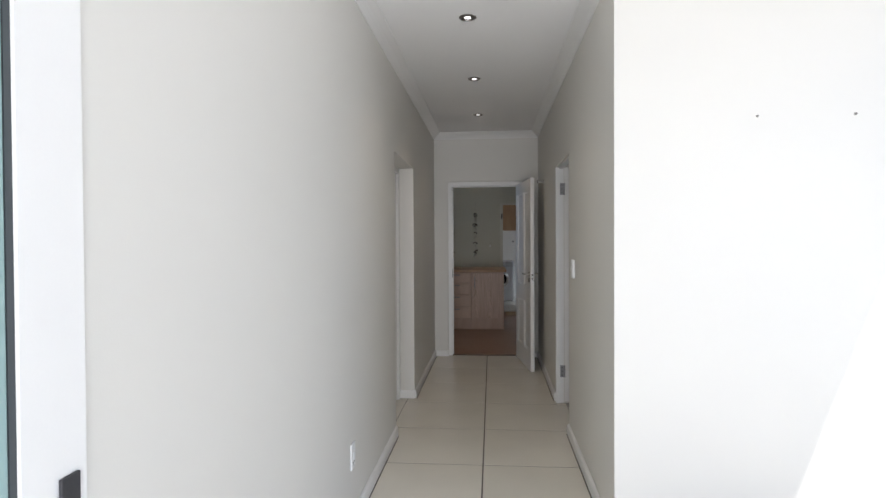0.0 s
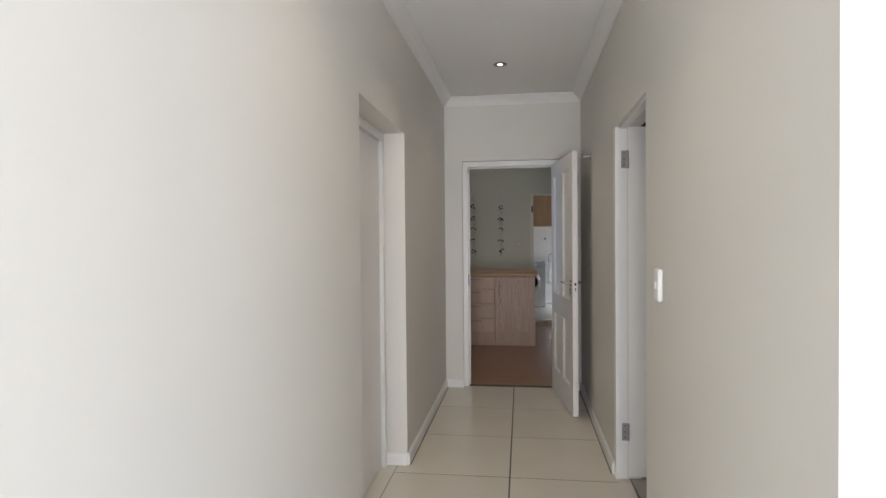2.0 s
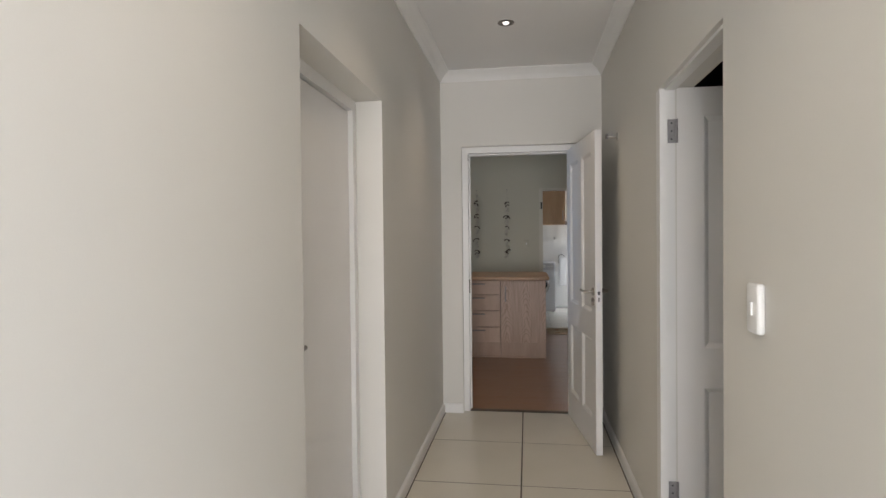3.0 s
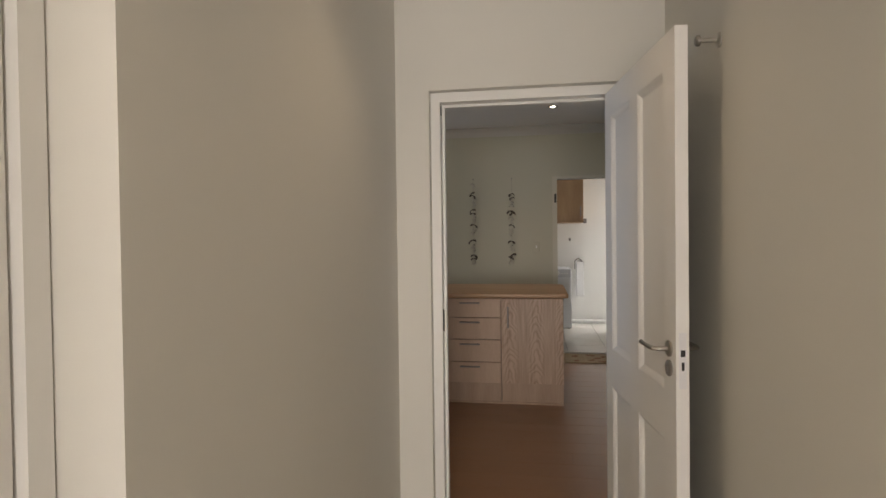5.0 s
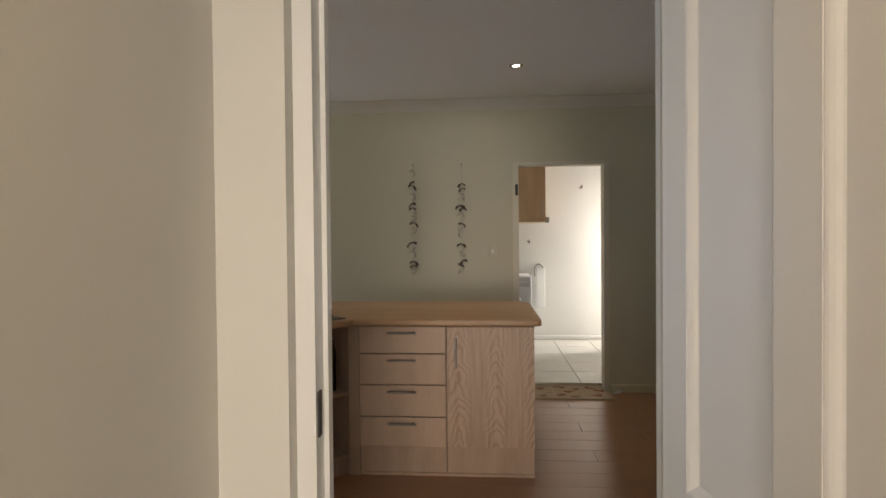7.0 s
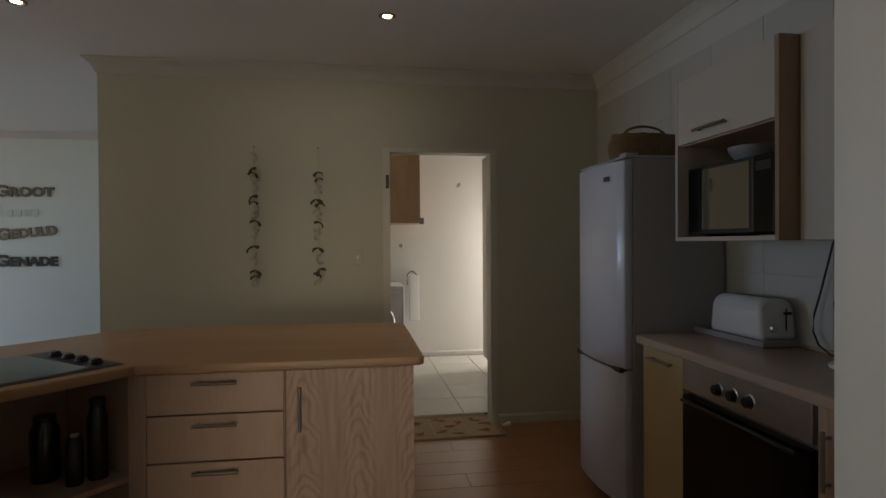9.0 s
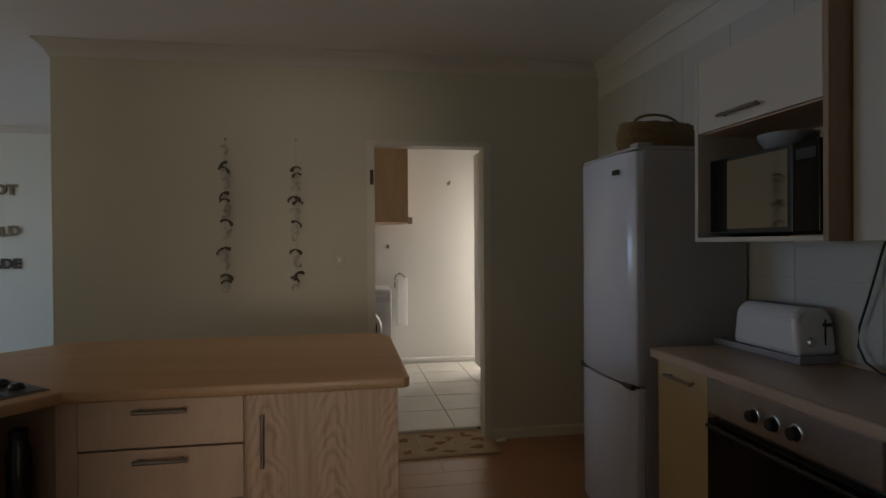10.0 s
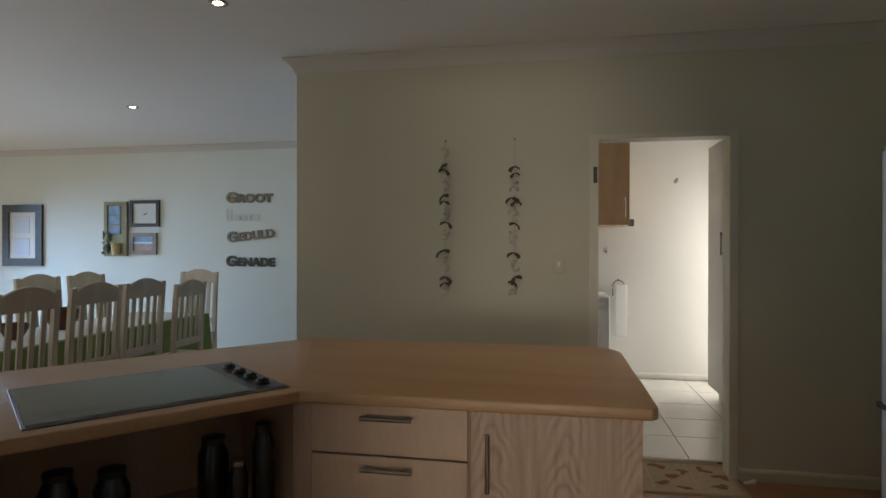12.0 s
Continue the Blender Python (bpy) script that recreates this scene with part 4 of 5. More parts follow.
for sx, a0 in ((1, 0), (-1, 90)):
    for k in range(7):
        a = radians(a0 + 15 * k)
        prof.append((sx * 0.032 + 0.055 * math.cos(a) if sx > 0 else -0.032 + 0.055 * math.cos(a), 0.135 + 0.055 * math.sin(a)))
outline = [(0.087, 0.016)] + prof + [(-0.087, 0.016)]
bm = prism(bmesh.new(), outline, -0.185, 0.185, 0.026, 4)
bm.transform(Matrix(((1, 0, 0, 0), (0, 0, 1, 0), (0, 1, 0, 0), (0, 0, 0, 1))))
for v in bm.verts:
    v.co.y *= 1.03 - 0.9 * max(0.0, v.co.z - 0.05) * 1.1
body = part("shell", bm, TOASTER, to, "glossy white shell", True)
for x in (-0.024, 0.024):
    part("slot", block(x - 0.013, x + 0.013, -0.13, 0.13, 0.186, 0.1915), BLACK, to, "dark toasting slot")
part("foot_band", block(-0.075, 0.075, -0.172, 0.172, 0.0, 0.018, bevel=0.003), BLACK, to)
part("dial", lathe(bmesh.new(), [(0.018, 0), (0.018, 0.006), (0.015, 0.016)], (-0.03, -0.186, 0.07), 18, Matrix.Rotation(radians(90), 4, "X")), STEEL, to, "small steel dial", True)
part("lever_slot", block(0.03, 0.036, -0.188, -0.185, 0.05, 0.15), BLACK, to)
part("lever", block(0.018, 0.048, -0.205, -0.186, 0.125, 0.138, bevel=0.003), BLACK, to)

# kettle on its base
ke = thing("kettle", "black jug kettle standing on its white base", "kettle", m=pose(1.765, 8.30, 0.9305))
part("power_base", lathe(bmesh.new(), [(0.088, 0), (0.088, 0.012), (0.07, 0.02)]), PLASTIC, ke, "pale round power base", True)
part("jug", lathe(bmesh.new(), [(0.054, 0.045), (0.055, 0.055), (0.060, 0.12), (0.074, 0.215), (0.074, 0.235)]), BLACK, ke, "", True)
part("heating_band", lathe(bmesh.new(), [(0.066, 0.021), (0.068, 0.028), (0.062, 0.0445)]), JAR_LID, ke, "chrome band", True)
part("lid", lathe(bmesh.new(), [(0.070, 0.235), (0.054, 0.245), (0.012, 0.25), (0.01, 0.262)]), BLACK, ke, "", True)
part("spout", prism(bmesh.new(), [(-0.02, 0.05), (0.02, 0.05), (0.004, 0.088), (-0.004, 0.088)], 0.195, 0.238), BLACK, ke)
part("handle", tube(bmesh.new(), [(0, -0.055, 0.225), (0, -0.085, 0.23), (0, -0.105, 0.205), (0, -0.108, 0.15), (0, -0.098, 0.09), (0, -0.066, 0.07)], 0.011), BLACK, ke, "", True)
part("water_gauge", block(-0.071, -0.064, -0.008, 0.008, 0.07, 0.17, bevel=0.002), JAR_LID, ke)
cb = part("kettle_cable", tube(bmesh.new(), [(1.872, 8.50, 1.41), (1.872, 8.527, 1.37), (1.872, 8.555, 1.28), (1.872, 8.59, 1.17), (1.872, 8.622, 1.08), (1.87, 8.625, 1.01), (1.865, 8.59, 0.96), (1.855, 8.52, 0.9352), (1.835, 8.42, 0.9352)], 0.0042, 8), BLACK, smooth=True)
tagged(cb, "black power cable hanging from the wall cabinet to the kettle", "cable")
bo = thing("bowl", "pale bowl standing on the microwave", "bowl", m=pose(1.72, 8.78, 1.7155) @ Matrix.Diagonal((0.85, 0.85, 0.8, 1)))
# pale china coloured darker to stand in for shade inside the niche
part("bowl_body", lathe(bmesh.new(), [(0.05, 0), (0.052, 0.008), (0.09, 0.03), (0.118, 0.07), (0.122, 0.09), (0.117, 0.09), (0.085, 0.035), (0.04, 0.014)]), mat("niche_shaded_china", (0.30, 0.31, 0.33), 0.3, 0.04, 8), bo, "", True)

# rug in the scullery doorway
RUG = mat("tan_rug_pile", (0.54, 0.42, 0.28), 0.9, 0.15, 18, 0.5, 300)
RUG_EDGE = mat("ochre_rug_border", (0.50, 0.36, 0.23), 0.9, 0.12, 30, 0.5, 300)
RUG_DARK = mat("rust_rug_motif", (0.34, 0.15, 0.09), 0.9, 0.25, 40, 0.5, 300)
RUG_LINE = mat("cream_rug_line", (0.64, 0.55, 0.41), 0.9, 0.15, 40, 0.5, 300)
rug = thing("door_mat", "tan patterned rug with rust leaf motifs in the doorway", "rug", m=pose(0.70, 10.785, 0.0005, 0, 0, 1))
part("rug_base", block(-0.375, 0.375, -0.25, 0.25, 0, 0.008, bevel=0.003), RUG, rug)
bm = many([(-0.375, 0.375, -0.25, -0.225, 0.0078, 0.0095), (-0.375, 0.375, 0.225, 0.25, 0.0078, 0.0095), (-0.375, -0.35, -0.225, 0.225, 0.0078, 0.0095), (0.35, 0.375, -0.225, 0.225, 0.0078, 0.0095)])
part("border", bm, RUG_EDGE, rug)
bm = many([(-0.345, 0.345, -0.218, -0.212, 0.0078, 0.009), (-0.13, -0.122, -0.212, 0.22, 0.0078, 0.009), (-0.345, -0.13, -0.04, -0.033, 0.0078, 0.009), (0.12, 0.126, -0.212, 0.22, 0.0078, 0.009)])
part("line", bm, RUG_LINE, rug)
rng = random.Random(5)
for cx, cy in ((-0.24, 0.09), (-0.24, -0.13), (-0.05, 0.15), (0.05, -0.15), (0.0, 0.0), (0.2, 0.13), (0.25, -0.12), (0.29, 0.03), (-0.07, -0.12), (0.09, 0.08)):
    bm = bmesh.new()
    for k in range(rng.choice((2, 3))):
        a = rng.uniform(0, 6.28)
        n, rx, ry = 12, rng.uniform(0.025, 0.05), rng.uniform(0.012, 0.025)
        ox, oy = cx + rng.uniform(-0.03, 0.03), cy + rng.uniform(-0.02, 0.02)
        pts = [(ox + rx * math.cos(6.2832 * i / n) * math.cos(a) - ry * math.sin(6.2832 * i / n) * math.sin(a), oy + rx * math.cos(6.2832 * i / n) * math.sin(a) + ry * math.sin(6.2832 * i / n) * math.cos(a)) for i in range(n)]
        prism(bm, pts, 0.0078, 0.0092 + 0.0003 * k)
    part("leaf_motif", bm, RUG_DARK, rug)

wedge = part("door_wedge", prism(bmesh.new(), [(0, 0), (0.07, 0), (0.07, 0.022), (0, 0.004)], 0, 0.03, 0.001, 1), PLASTIC)
wedge.matrix_world = pose(1.10, 10.78, 0.0005, 90, 0, 12)
tagged(wedge, "small white plastic wedge on the kitchen floor", "door wedge")
for x in (1.224, 1.632):
    pl = part("wall_plug", lathe(bmesh.new(), [(0.006, 0), (0.005, 0.006), (0.003, 0.012)], (x, 2.4505, 1.927), 10, Matrix.Rotation(radians(90), 4, "X")), DARK_STEEL)
    tagged(pl, "small grey screw in the bright entry wall", "screw", "screws in the wall")

# ---- scullery ----
cu = thing("scullery_wall_cupboard", "beech wall cupboard in the scullery", "wall cabinet")
part("body", block(0.15, 0.735, 12.97, 13.49, 1.61, 2.42), PINE_CUP, cu)
d = part("cupboard_door", block(0.15, 0.735, 12.95, 12.969, 1.612, 2.42, bevel=0.002), PINE_CUP, cu)
bar_handle("door_handle", (0.69, 12.95, 1.69), (0.69, 12.95, 1.86), (0, -0.026, 0), d)
part("socket_box", block(0.737, 0.785, 13.0, 13.08, 1.60, 1.67, bevel=0.004), DARK_STEEL, cu, "small grey box on the cupboard side")
MACHINE = mat("washer_white", (0.80, 0.80, 0.82), 0.3, 0.02, 6)
wm = thing("washing_machine", "white front-loading washing machine", "washing machine", m=pose(0.245, 12.85, 0.0222))
part("cabinet", block(-0.3, 0.3, 0.0, 0.58, 0.012, 0.90, bevel=0.012, seg=3), MACHINE, wm, "", True)
part("control_panel", block(-0.29, 0.29, -0.008, 0.004, 0.77, 0.885, bevel=0.004), mat("washer_panel_grey", (0.66, 0.66, 0.68), 0.35, 0.03, 6), wm, "pale grey control panel")
turn = Matrix.Rotation(radians(90), 4, "X")
po = part("porthole_ring", lathe(bmesh.new(), [(0.195, 0.0), (0.2, 0.012), (0.185, 0.03), (0.15, 0.034)], (0, 0.002, 0.50), 36, turn), STEEL, wm, "round steel door ring", True)
part("porthole_glass", lathe(bmesh.new(), [(0.148, 0.0341), (0.13, 0.045), (0.06, 0.052)], (0, 0.002, 0.50), 32, turn), OVEN_GLASS, po, "dark door glass", True)
part("dial", lathe(bmesh.new(), [(0.03, 0), (0.028, 0.02), (0.024, 0.024)], (0.1, -0.008, 0.83), 20, turn), PLASTIC, wm, "", True)
for k in range(5):
    part("button", block(0.15 + 0.022 * k, 0.165 + 0.022 * k, -0.012, -0.006, 0.82, 0.835, bevel=0.001, seg=1), PLASTIC, wm)
for x in (-0.26, 0.26):
    for y in (0.05, 0.53):
        part("foot", rod(bmesh.new(), (x, y, -0.002), (x, y, 0.014), 0.02, seg=10), BLACK, wm)
ib = thing("ironing_board", "narrow white folded board hung on the scullery wall", "ironing board")
part("board", block(0.655, 0.775, 13.455, 13.48, 0.45, 1.0, bevel=0.012, seg=3), PLASTIC, ib, "", True)
part("hanging_loop", tube(bmesh.new(), [(0.635, 13.47, 0.88), (0.632, 13.47, 0.95)] + [(0.69 - 0.058 * math.cos(radians(a)), 13.47, 0.985 + 0.06 * math.sin(radians(a))) for a in range(0, 151, 15)] + [(0.75, 13.47, 1.0)], 0.0075), DARK_STEEL, ib, "bent grey steel loop", True)
part("bracket", rod(bmesh.new(), (0.69, 13.47, 1.05), (0.69, 13.50, 1.05), 0.01), DARK_STEEL, ib)
for nm, x, z, lab in (("wall_hook", 1.268, 2.085, "small dark hook on the scullery wall"), ("wall_tap", 0.56, 1.36, "small chrome tap on the scullery wall")):
    h = thing(nm, lab, "hook" if "hook" in nm else "tap")
    part("rose", lathe(bmesh.new(), [(0.024, 0), (0.022, 0.006), (0.01, 0.012)], (x, 13.49, z), 16, turn), STEEL, h, "", True)
    part("stem", rod(bmesh.new(), (x, 13.485, z), (x, 13.44, z), 0.009), STEEL, h, "", True)
    part("tip", tube(bmesh.new(), [(x, 13.44, z), (x, 13.43, z - 0.01), (x, 13.43, z - 0.03)] if "tap" in nm else [(x, 13.445, z), (x, 13.43, z + 0.006), (x, 13.425, z + 0.025)], 0.011), DARK_STEEL, h, "", True)
tc = thing("tall_cupboard", "tall white scullery cupboard with a bow handle", "cupboard")
part("body", block(1.42, 2.09, 11.09, 12.75, 0.14, 2.3), PALE_BOARD, tc)
part("plinth", block(1.48, 2.09, 11.09, 12.70, 0.0202, 0.14), PALE_BOARD, tc)
for ya, yb in ((11.62, 12.75), (11.09, 11.615)):
    d = part("cupboard_door", block(1.40, 1.419, ya + 0.002, yb - 0.002, 0.14, 2.3, bevel=0.002), PALE_BOARD, tc)
    bar_handle("door_handle", (1.40, ya + 0.62 if yb > 12 else yb - 0.05, 1.33), (1.40, ya + 0.62 if yb > 12 else yb - 0.05, 1.52), (-0.03, 0, 0), d)

# ---- dining room ----
CHAIR_WOOD = wood("pale_chair_wood", (0.60, 0.52, 0.41), (0.48, 0.40, 0.30), 2, 0.45, 6)
CUSHION = mat("green_cushion", (0.16, 0.19, 0.07), 0.85, 0.15, 30, 0.3, 300)


def dining_chair(m):
    c = thing("dining_chair", "pale wooden dining chair with a slatted back", "chair", "chairs round the table", m)
    part("seat", block(-0.21, 0.21, -0.19, 0.22, 0.44, 0.468, bevel=0.008), CHAIR_WOOD, c)
    for x in (-0.195, 0.195):
        bm = prism(bmesh.new(), [(x - 0.02, -0.02), (x + 0.02, -0.02), (x + 0.02, 0.02), (x - 0.02, 0.02)], 0, 0.44, 0.003, 1)
        bm.transform(Matrix.Translation((0, 0.19, 0)))
        part("front_leg", bm, CHAIR_WOOD, c)
        bm = bmesh.new()
        path = [(-0.205, 0.0), (-0.195, 0.25), (-0.19, 0.45), (-0.197, 0.7), (-0.215, 0.92), (-0.226, 1.05)]
        rows = [[bm.verts.new((x + dx, y + dy, z)) for dx, dy in ((-0.02, -0.015), (0.02, -0.015), (0.02, 0.015), (-0.02, 0.015))] for y, z in path]
        for p, q in zip(rows, rows[1:]):
            for j in range(4):
                bm.faces.new((p[j], p[(j + 1) % 4], q[(j + 1) % 4], q[j]))
        bm.faces.new(rows[0][::-1]), bm.faces.new(rows[-1])
        part("back_post", bm, CHAIR_WOOD, c)
        part("side_stretcher", block(x - 0.01, x + 0.01, -0.18, 0.17, 0.18, 0.21), CHAIR_WOOD, c)
    bm = bmesh.new()
    low = [(-0.175, 0.945), (0.175, 0.945)]
    pts = low + [(0.175 - 0.35 * k / 10, 1.035 + 0.045 * math.sin(math.pi * k / 10)) for k in range(11)]
    prism(bm, pts, -0.01, 0.012, 0.003, 1)
    bm.transform(Matrix(((1, 0, 0, 0), (0, -0.1, 1, -0.222), (0, 1, 0.1, 0), (0, 0, 0, 1))))
    bm.transform(Matrix.Translation((0, 0.1 * 0.98, 0)))
    part("top_rail", bm, CHAIR_WOOD, c, "arched top rail")
    part("lower_rail", block(-0.175, 0.175, -0.205, -0.185, 0.545, 0.60, bevel=0.003), CHAIR_WOOD, c)
    for k in range(4):
        x = -0.114 + 0.076 * k
        bm = bmesh.new()
        a, b = Vector((x, -0.192, 0.595)), Vector((x, -0.220, 0.955))
        rows = [[bm.verts.new(p + Vector((dx, dy, 0))) for dx, dy in ((-0.017, -0.006), (0.017, -0.006), (0.017, 0.006), (-0.017, 0.006))] for p in (a, b)]
        for j in range(4):
            bm.faces.new((rows[0][j], rows[0][(j + 1) % 4], rows[1][(j + 1) % 4], rows[1][j]))
        part("slat", bm, CHAIR_WOOD, c)
    part("front_stretcher", block(-0.175, 0.175, 0.18, 0.2, 0.24, 0.27), CHAIR_WOOD, c)
    return c


TALL = Matrix.Diagonal((1, 1, 1.035, 1))
first = dining_chair(pose(-3.22, 11.50, 0, 0, 0, 92) @ TALL)
for x, y, a in ((-3.22, 10.95, 90), (-3.2, 10.46, 89), (-3.2, 9.94, 90), (-3.2, 9.45, 91), (-4.10, 11.86, -90), (-4.10, 11.33, -91), (-4.10, 10.75, -90), (-4.1, 10.15, -90), (-3.70, 12.48, 180)):
    copy_thing(first, pose(x, y, 0, 0, 0, a) @ TALL)

tb = thing("dining_table", "long wooden dining table under a green cloth", "table")
part("tabletop", block(-4.02, -3.28, 9.1, 12.18, 0.71, 0.742, bevel=0.005), CHAIR_WOOD, tb)
for x in (-3.95, -3.35):
    for y in (9.2, 12.08):
        part("leg", block(x - 0.035, x + 0.035, y - 0.035, y + 0.035, 0, 0.71), CHAIR_WOOD, tb)


def cloth(name, x0, x1, y0, y1, z, drop, material, label, wave, seed):
    """A cloth over the table with softly folded sides."""
    bm = bmesh.new()
    per = []
    for a, b, cnt in (((x0, y0), (x1, y0), 18), ((x1, y0), (x1, y1), 60), ((x1, y1), (x0, y1), 18), ((x0, y1), (x0, y0), 60)):
        for k in range(cnt):
            u = k / cnt
            per.append((a[0] + (b[0] - a[0]) * u, a[1] + (b[1] - a[1]) * u))
    rings = []
    for lev in range(5):
        v = lev / 4
        ring = []
        for k, (x, y) in enumerate(per):
            w = wave * v * (math.sin(k * 0.9 + seed) + 0.6 * math.sin(k * 0.37 + 2))
            ox = (1 if x >= x1 - 1e-6 else -1 if x <= x0 + 1e-6 else 0)
            oy = (1 if y >= y1 - 1e-6 else -1 if y <= y0 + 1e-6 else 0)
            ring.append(bm.verts.new((x + ox * (0.004 + 0.02 * v + w), y + oy * (0.004 + 0.02 * v + w), z - drop * v)))
        rings.append(ring)
    m = len(per)
    for p, q in zip(rings, rings[1:]):
        for k in range(m):
            bm.faces.new((p[k], p[(k + 1) % m], q[(k + 1) % m], q[k]))
    bm.faces.new(rings[0])
    ob = part(name, bm, material, smooth=True)
    return tagged(ob, label, "tablecloth")


cloth("tablecloth", -4.03, -3.27, 9.09, 12.19, 0.7465, 0.36, mat("green_cloth", (0.20, 0.27, 0.09), 0.85, 0.15, 14, 0.3, 400), "green tablecloth hanging down over the table sides", 0.008, 1)
cloth("table_overlay", -3.97, -3.33, 9.2, 12.1, 0.752, 0.0015, mat("white_cloth", (0.72, 0.72, 0.70), 0.85, 0.06, 14, 0.3, 400), "white overlay cloth on the green tablecloth", 0.0, 2)
for x, y, r, h in ((-3.72, 10.95, 0.13, 0.16), (-3.62, 10.45, 0.09, 0.11)):
    b = thing("table_bowl", "dark reddish wooden bowl on the dining table", "bowl", "bowls on the table", pose(x, y, 0.7535))
    part("bowl_body", lathe(bmesh.new(), [(r * 0.5, 0), (r * 0.55, 0.01), (r * 0.9, h * 0.6), (r, h), (r * 0.94, h), (r * 0.8, h * 0.6), (r * 0.4, 0.03)]), mat("dark_red_wood", (0.11, 0.04, 0.025), 0.4, 0.3, 12), b, "", True)


# words on the dining wall
def word_mesh(text, size, deep, spread=0.0):
    cu2 = bpy.data.curves.new("word", "FONT")
    cu2.body, cu2.size, cu2.extrude, cu2.offset, cu2.bevel_depth = text, size, deep, spread, 0.0
    ob = bpy.data.objects.new("word", cu2)
    scene.collection.objects.link(ob)
    bpy.context.view_layer.update()
    me = bpy.data.meshes.new_from_object(ob.evaluated_get(bpy.context.evaluated_depsgraph_get()))
    bpy.data.objects.remove(ob)
    return me


def wall_word(text, x, z, width, height, material, label, tilt=0.0):
    """A cut-out word in small capitals: a large first letter, then smaller ones."""
    w = thing("wall_word", label, "wall decoration", "words on the wall", pose(x, 13.692, z, 0, tilt, 0))
    cap = word_mesh(text[0], height * 1.38, 0.011, 0.008)
    rest = word_mesh(text[1:], height * 1.12, 0.011, 0.007)
    span = [max(v.co.x for v in me.vertices) - min(v.co.x for v in me.vertices) for me in (cap, rest)]
    k = width / (span[0] + span[1] + 0.012)
    at = 0.0
    for me, s in ((cap, span[0]), (rest, span[1])):
        lo = min(v.co.x for v in me.vertices)
        me.transform(Matrix.Translation((at, 0, 0)) @ Matrix.Diagonal((k, 1, 1, 1)) @ Matrix.Translation((-lo, 0, 0)))
        me.transform(Matrix.Rotation(radians(90), 4, "X"))
        me.materials.append(material)
        ob = new("letters", me)
        ob.parent = w
        at += (s + 0.012) * k
    return w


WORD_DARK = mat("charcoal_word", (0.045, 0.042, 0.042), 0.5, 0.2, 12)
WORD_BROWN = mat("driftwood_word", (0.23, 0.19, 0.15), 0.7, 0.25, 25)
WORD_MIXED = mat("speckled_word", (0.20, 0.17, 0.12), 0.6, 0.75, 28)
wall_word("GROOT", -3.98, 1.945, 0.62, 0.125, WORD_MIXED, "mottled brown cut-out word on the dining wall")
wall_word("GEDULD", -3.96, 1.45, 0.63, 0.125, WORD_BROWN, "tilted driftwood-brown cut-out word on the wall", -6)
wall_word("GENADE", -3.98, 1.158, 0.65, 0.125, WORD_DARK, "charcoal cut-out word on the dining wall")
pw = thing("wall_word", "pale illegible script word on the dining wall", "wall decoration", "words on the wall", pose(-3.98, 13.692, 1.715))
PALE_WORD = mat("pale_script", (0.64, 0.66, 0.64), 0.6, 0.05, 10)
for k, (a, b, h) in enumerate(((0.0, 0.03, 0.15), (0.05, 0.09, 0.14), (0.13, 0.20, 0.075), (0.22, 0.29, 0.07), (0.31, 0.35, 0.07), (0.37, 0.46, 0.08))):
    part("letter_bar", block(a, b - 0.012, -0.004, 0, 0, h, bevel=0.003, seg=1), PALE_WORD, pw)


# pictures on the dining wall
def framed(name, x0, x1, z0, z1, wide, frame_mat, back_mat, label, deep=0.03):
    p = thing(name, label, "picture", "pictures on the wall")
    y = 13.698
    part("picture_frame", many([(x0, x0 + wide, y - deep, y, z0, z1), (x1 - wide, x1, y - deep, y, z0, z1), (x0 + wide, x1 - wide, y - deep, y, z0, z0 + wide), (x0 + wide, x1 - wide, y - deep, y, z1 - wide, z1)]), frame_mat, p)
    part("picture_sheet", block(x0 + wide, x1 - wide, y - 0.012, y, z0 + wide, z1 - wide), back_mat, p)
    return p


SKY_BLUE = mat("picture_blue", (0.22, 0.36, 0.55), 0.5, 0.35, 14)
PALE_SHEET = mat("picture_white", (0.74, 0.75, 0.74), 0.5, 0.03, 8)
p = framed("framed_picture", -7.255, -6.64, 1.135, 1.95, 0.10, mat("mosaic_navy_frame", (0.035, 0.045, 0.06), 0.35, 0.7, 22), PALE_SHEET, "dark mosaic frame round a white two-panel picture")
for za, zb in ((1.27, 1.50), (1.57, 1.80)):
    part("pale_panel", block(-7.08, -6.84, 13.681, 13.688, za, zb, bevel=0.003, seg=1), mat("picture_ice", (0.60, 0.68, 0.78), 0.5, 0.04, 8), p)
part("cross_bar", block(-7.155, -6.74, 13.679, 13.687, 1.52, 1.55), PALE_SHEET, p)
p = framed("window_plaque", -5.69, -5.36, 1.27, 1.97, 0.045, mat("sage_plaque_frame", (0.32, 0.30, 0.20), 0.7, 0.3, 18), mat("plaque_green", (0.33, 0.34, 0.22), 0.7, 0.2, 12), "green window plaque with a pot and leaves", 0.04)
for za in (1.56, 1.69, 1.81):
    part("blue_pane", block(-5.635, -5.47, 13.672, 13.688, za, za + 0.105), SKY_BLUE, p)
part("pot", lathe(bmesh.new(), [(0.05, 0), (0.065, 0.14), (0.07, 0.15)], (-5.50, 13.65, 1.29), 16), mat("ochre_pot", (0.55, 0.42, 0.20), 0.6, 0.1, 8), p, "", True)
rng = random.Random(11)
bm = bmesh.new()
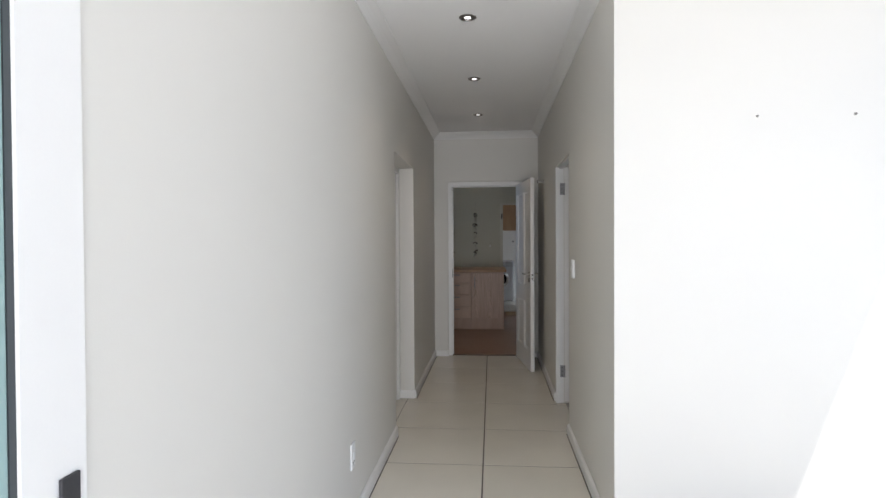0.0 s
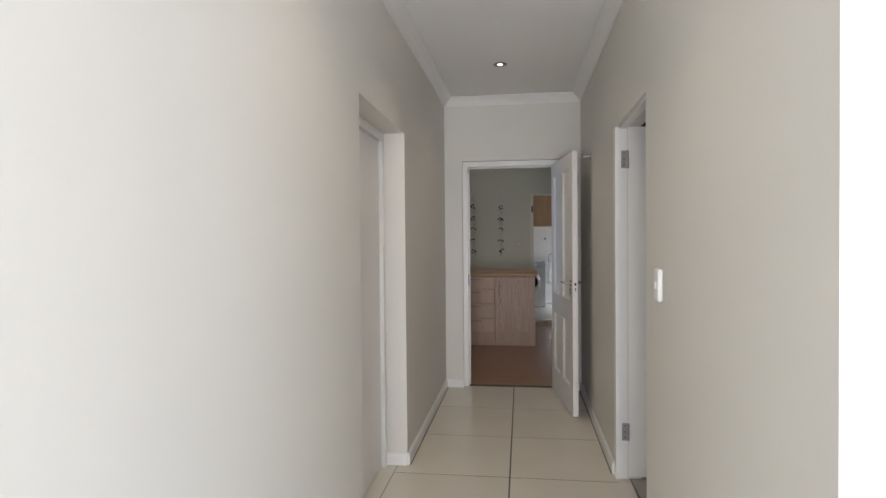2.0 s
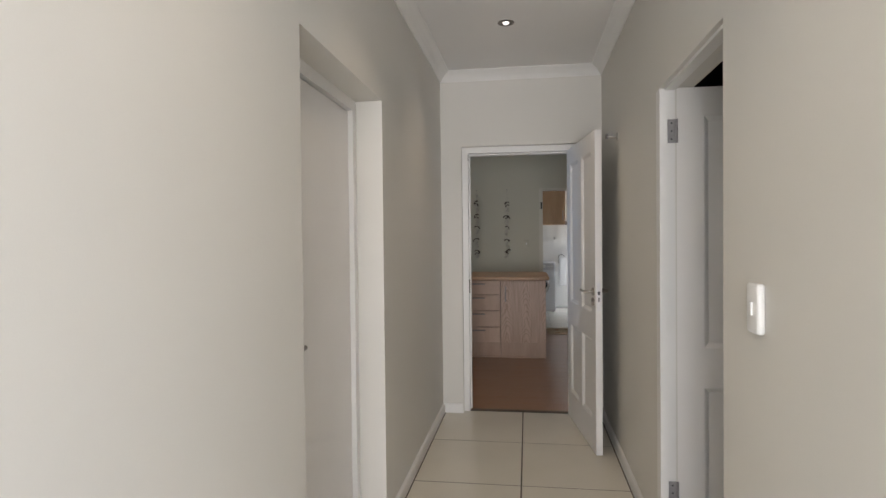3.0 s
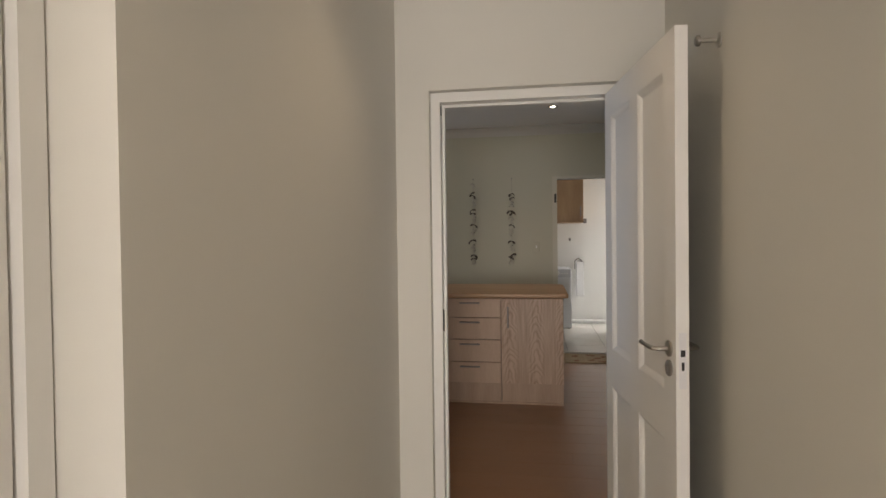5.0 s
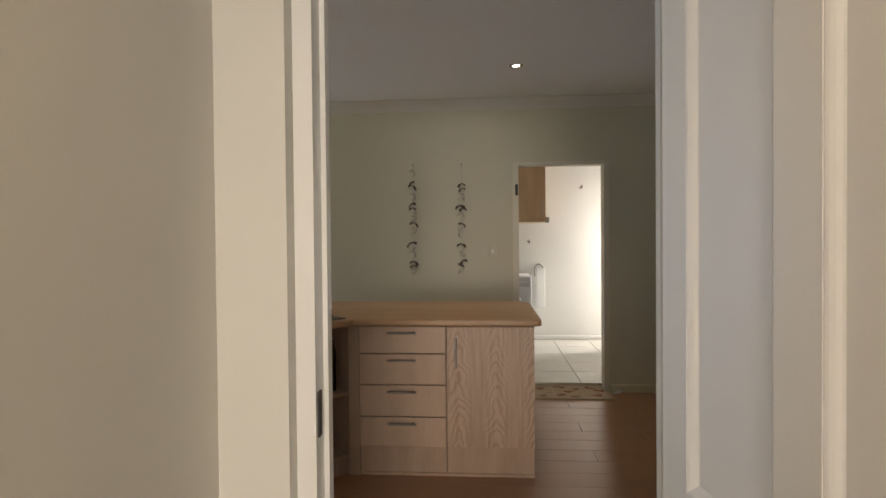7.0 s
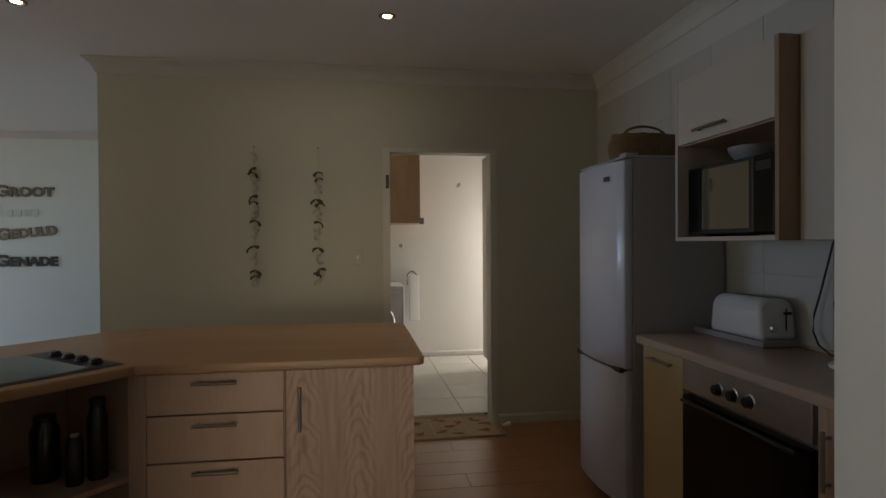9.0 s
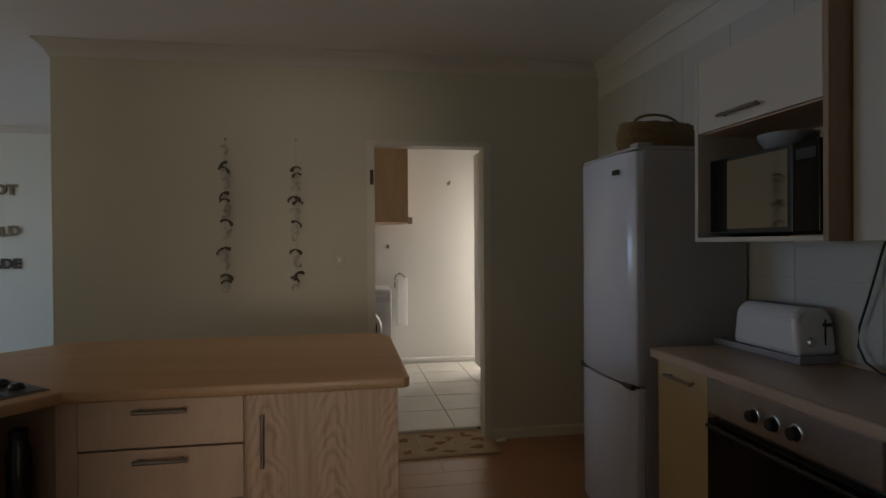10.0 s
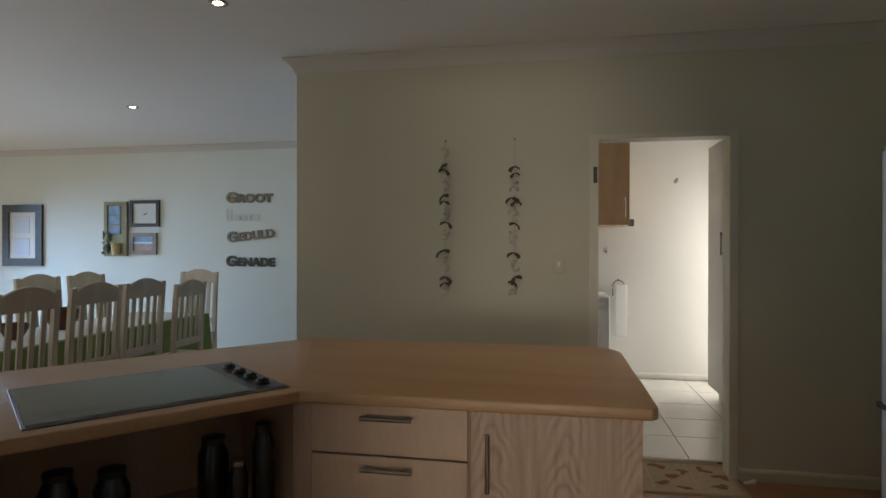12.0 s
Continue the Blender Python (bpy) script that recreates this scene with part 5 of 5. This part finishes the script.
for k in range(60):
    c = Vector((-5.70 + rng.uniform(0, 0.10), 13.66 + rng.uniform(-0.02, 0.02), 1.30 + rng.uniform(0, 0.28)))
    a = rng.uniform(0, 6.28)
    u, v = Vector((math.cos(a), 0.3, math.sin(a))) * 0.03, Vector((-math.sin(a), 0.4, math.cos(a))) * 0.011
    bm.faces.new([bm.verts.new(c + q) for q in (-u, -v, u, v)])
part("leaves", bm, mat("plaque_leaf", (0.06, 0.08, 0.035), 0.7, 0.3, 20), p)
p = framed("framed_picture", -5.325, -4.905, 1.648, 1.985, 0.042, mat("black_frame", (0.02, 0.02, 0.022), 0.35, 0.15, 10), mat("picture_cream", (0.62, 0.66, 0.62), 0.5, 0.05, 8), "black framed pale picture with one dark mark")
part("dark_mark", prism(bmesh.new(), [(-0.05, 0), (0.0, 0.012), (0.05, 0.0), (0.0, -0.012)], 0, 0.002), WORD_BROWN, p).matrix_basis = pose(-5.11, 13.6855, 1.81, 90, -20, 0)
p = framed("framed_picture", -5.325, -4.945, 1.293, 1.57, 0.05, mat("grey_wood_frame", (0.27, 0.24, 0.22), 0.6, 0.25, 20), SKY_BLUE, "small seascape in a grey wooden frame")
part("sand_strip", block(-5.275, -4.995, 13.683, 13.687, 1.343, 1.40), mat("picture_sand", (0.45, 0.30, 0.22), 0.5, 0.3, 20), p)
part("wave_strip", block(-5.275, -4.995, 13.682, 13.687, 1.43, 1.455), PALE_SHEET, p)

# ---- floors: tiles and planks ----
def shared(name, bm, material):
    me = bpy.data.meshes.new(name)
    bm.to_mesh(me)
    bm.free()
    me.materials.append(material)
    return me


def lay(name, me, parent, places):
    for x, y, z in places:
        ob = new(name, me)
        ob.location = (x, y, z)
        ob.parent = parent


hall_floor = setting("floor_hall", many([(-0.84, 0.61, -1.4, 6.84, -0.02, -0.0014), (0.61, 4.1, -1.4, 2.45, -0.02, -0.0014)]), GROUT, "cream square floor tiles with dark joints", "floor")
P = 0.684
full = shared("floor_tile", block(-P / 2 + 0.0042, P / 2 - 0.0042, -P / 2 + 0.0042, P / 2 - 0.0042, -0.01, 0.0, bevel=0.0006, seg=1), TILE)
rows = [4.05 + P * (k + 0.5) for k in range(-8, 4)]
lay("floor_tile", full, hall_floor, [(0.004 + P * (c + 0.5), y, 0) for y in rows for c in (-1, 0)])
lay("floor_tile", full, hall_floor, [(0.004 + P * (c + 0.5), y, 0) for y in rows[:5] for c in (1, 2, 3, 4, 5)])
setting("floor_hall_recess", block(-0.84, -0.68, 3.865, 4.845, -0.02, -0.0005), TILE, "cream tiled sill of the door recess", "floor")
setting("floor_side_rooms", many([(0.692, 3.6, 2.59, 6.727, -0.02, -0.001), (-3.6, -0.84, 2.59, 6.727, -0.02, -0.001)]), mat("grey_side_floor", (0.33, 0.31, 0.28), 0.5, 0.08, 3), "greyish floor of the side room", "floor")

kit_floor = setting("floor_kitchen", many([(-8, 1.97, 6.84, 10.82, -0.03, -0.004), (-8, -0.46, 10.82, 13.7, -0.03, -0.004), (0.275, 1.035, 10.82, 10.93, -0.03, -0.004), (-0.32, 2.1, 10.93, 11.06, -0.03, -0.004)]), mat("plank_gap", (0.20, 0.10, 0.05), 0.8, 0.1, 5), "warm brown laminate plank floor", "floor")
PW, PL = 0.192, 1.285
near, far = {}, []
k, y = 0, 6.84 + PW / 2
while y < 13.7 - PW / 2:
    east = 1.968 if y < 10.82 else 1.034 if y < 11.05 else -0.462
    x = 1.97 + PL - (k * 0.43) % PL
    while x > -8:
        a, b = max(x - PL, -7.998), min(x, east)
        if b - a > 0.02:
            if (a + b) / 2 > -2.2 and y < 10.9:
                near.setdefault(round(b - a, 3), []).append(((a + b) / 2, y, 0))
            else:
                far.append((a, b, y))
        x -= PL
    y += PW
    k += 1
for length, places in near.items():
    me = shared("floor_plank", block(-length / 2 + 0.0008, length / 2 - 0.0008, -PW / 2 + 0.0008, PW / 2 - 0.0008, -0.008, 0.0, bevel=0.0008, seg=1), PLANK)
    lay("floor_plank", me, kit_floor, places)
bm = bmesh.new()
for a, b, y in far:
    slab(bm, a + 0.0008, b - 0.0008, y - PW / 2 + 0.0008, y + PW / 2 - 0.0008, -0.008, 0)
tagged(part("plank_field", bm, PLANK, kit_floor), kind="stuff")
setting("threshold_strip", block(-0.41, 0.384, 6.83, 6.85, -0.001, 0.004, bevel=0.002), mat("brown_strip", (0.20, 0.13, 0.085), 0.5, 0.1, 6), "thin brown strip where tiles meet planks", "threshold")

sc_floor = setting("floor_scullery", block(-0.32, 2.1, 11.06, 13.5, -0.03, 0.016), GROUT_PALE, "pale square scullery floor tiles", "floor")
S = 0.47
sct = shared("floor_tile", block(-S / 2 + 0.003, S / 2 - 0.003, -S / 2 + 0.003, S / 2 - 0.003, 0.010, 0.020, bevel=0.0015, seg=1), SC_TILE)
lay("floor_tile", sct, sc_floor, [(0.87 + S * (c + 0.5), 11.30 + S * (r + 0.0), 0) for r in range(0, 5) for c in range(-2, 2)])

setting("step_nosing", block(0.276, 1.034, 11.052, 11.0598, -0.0035, 0.0195, bevel=0.001, seg=1), SC_TILE, "pale tiled edge of the low scullery step", "step")

# kitchen east wall tiles
tile_wall = bpy.data.objects["wall_kitchen_east"]
WT = mat("pale_wall_tile", (0.55, 0.54, 0.52), 0.25, 0.03, 4, 0.01, 300, piece=0.2)
wt = shared("wall_tile", block(-0.004, 0.0, -0.1985, 0.1985, -0.1485, 0.1485, bevel=0.0012, seg=1), WT)
lay("wall_tile", wt, tile_wall, [(1.90, 7.15 + 0.4 * c, 0.15 + 0.3 * r + 0.03) for r in range(0, 9) for c in range(0, 10) if 0.15 + 0.3 * r + 0.18 < 2.67])

setting("floor_joint", many([(-0.604, -0.598, 0.71, 3.86, -0.002, 0.0012), (-0.604, -0.598, 4.85, 6.71, -0.002, 0.0012), (0.588, 0.594, 2.45, 3.98, -0.002, 0.0012), (0.588, 0.594, 4.85, 6.71, -0.002, 0.0012)]), GROUT, "dark joint between the tiles and the skirting", "joint")
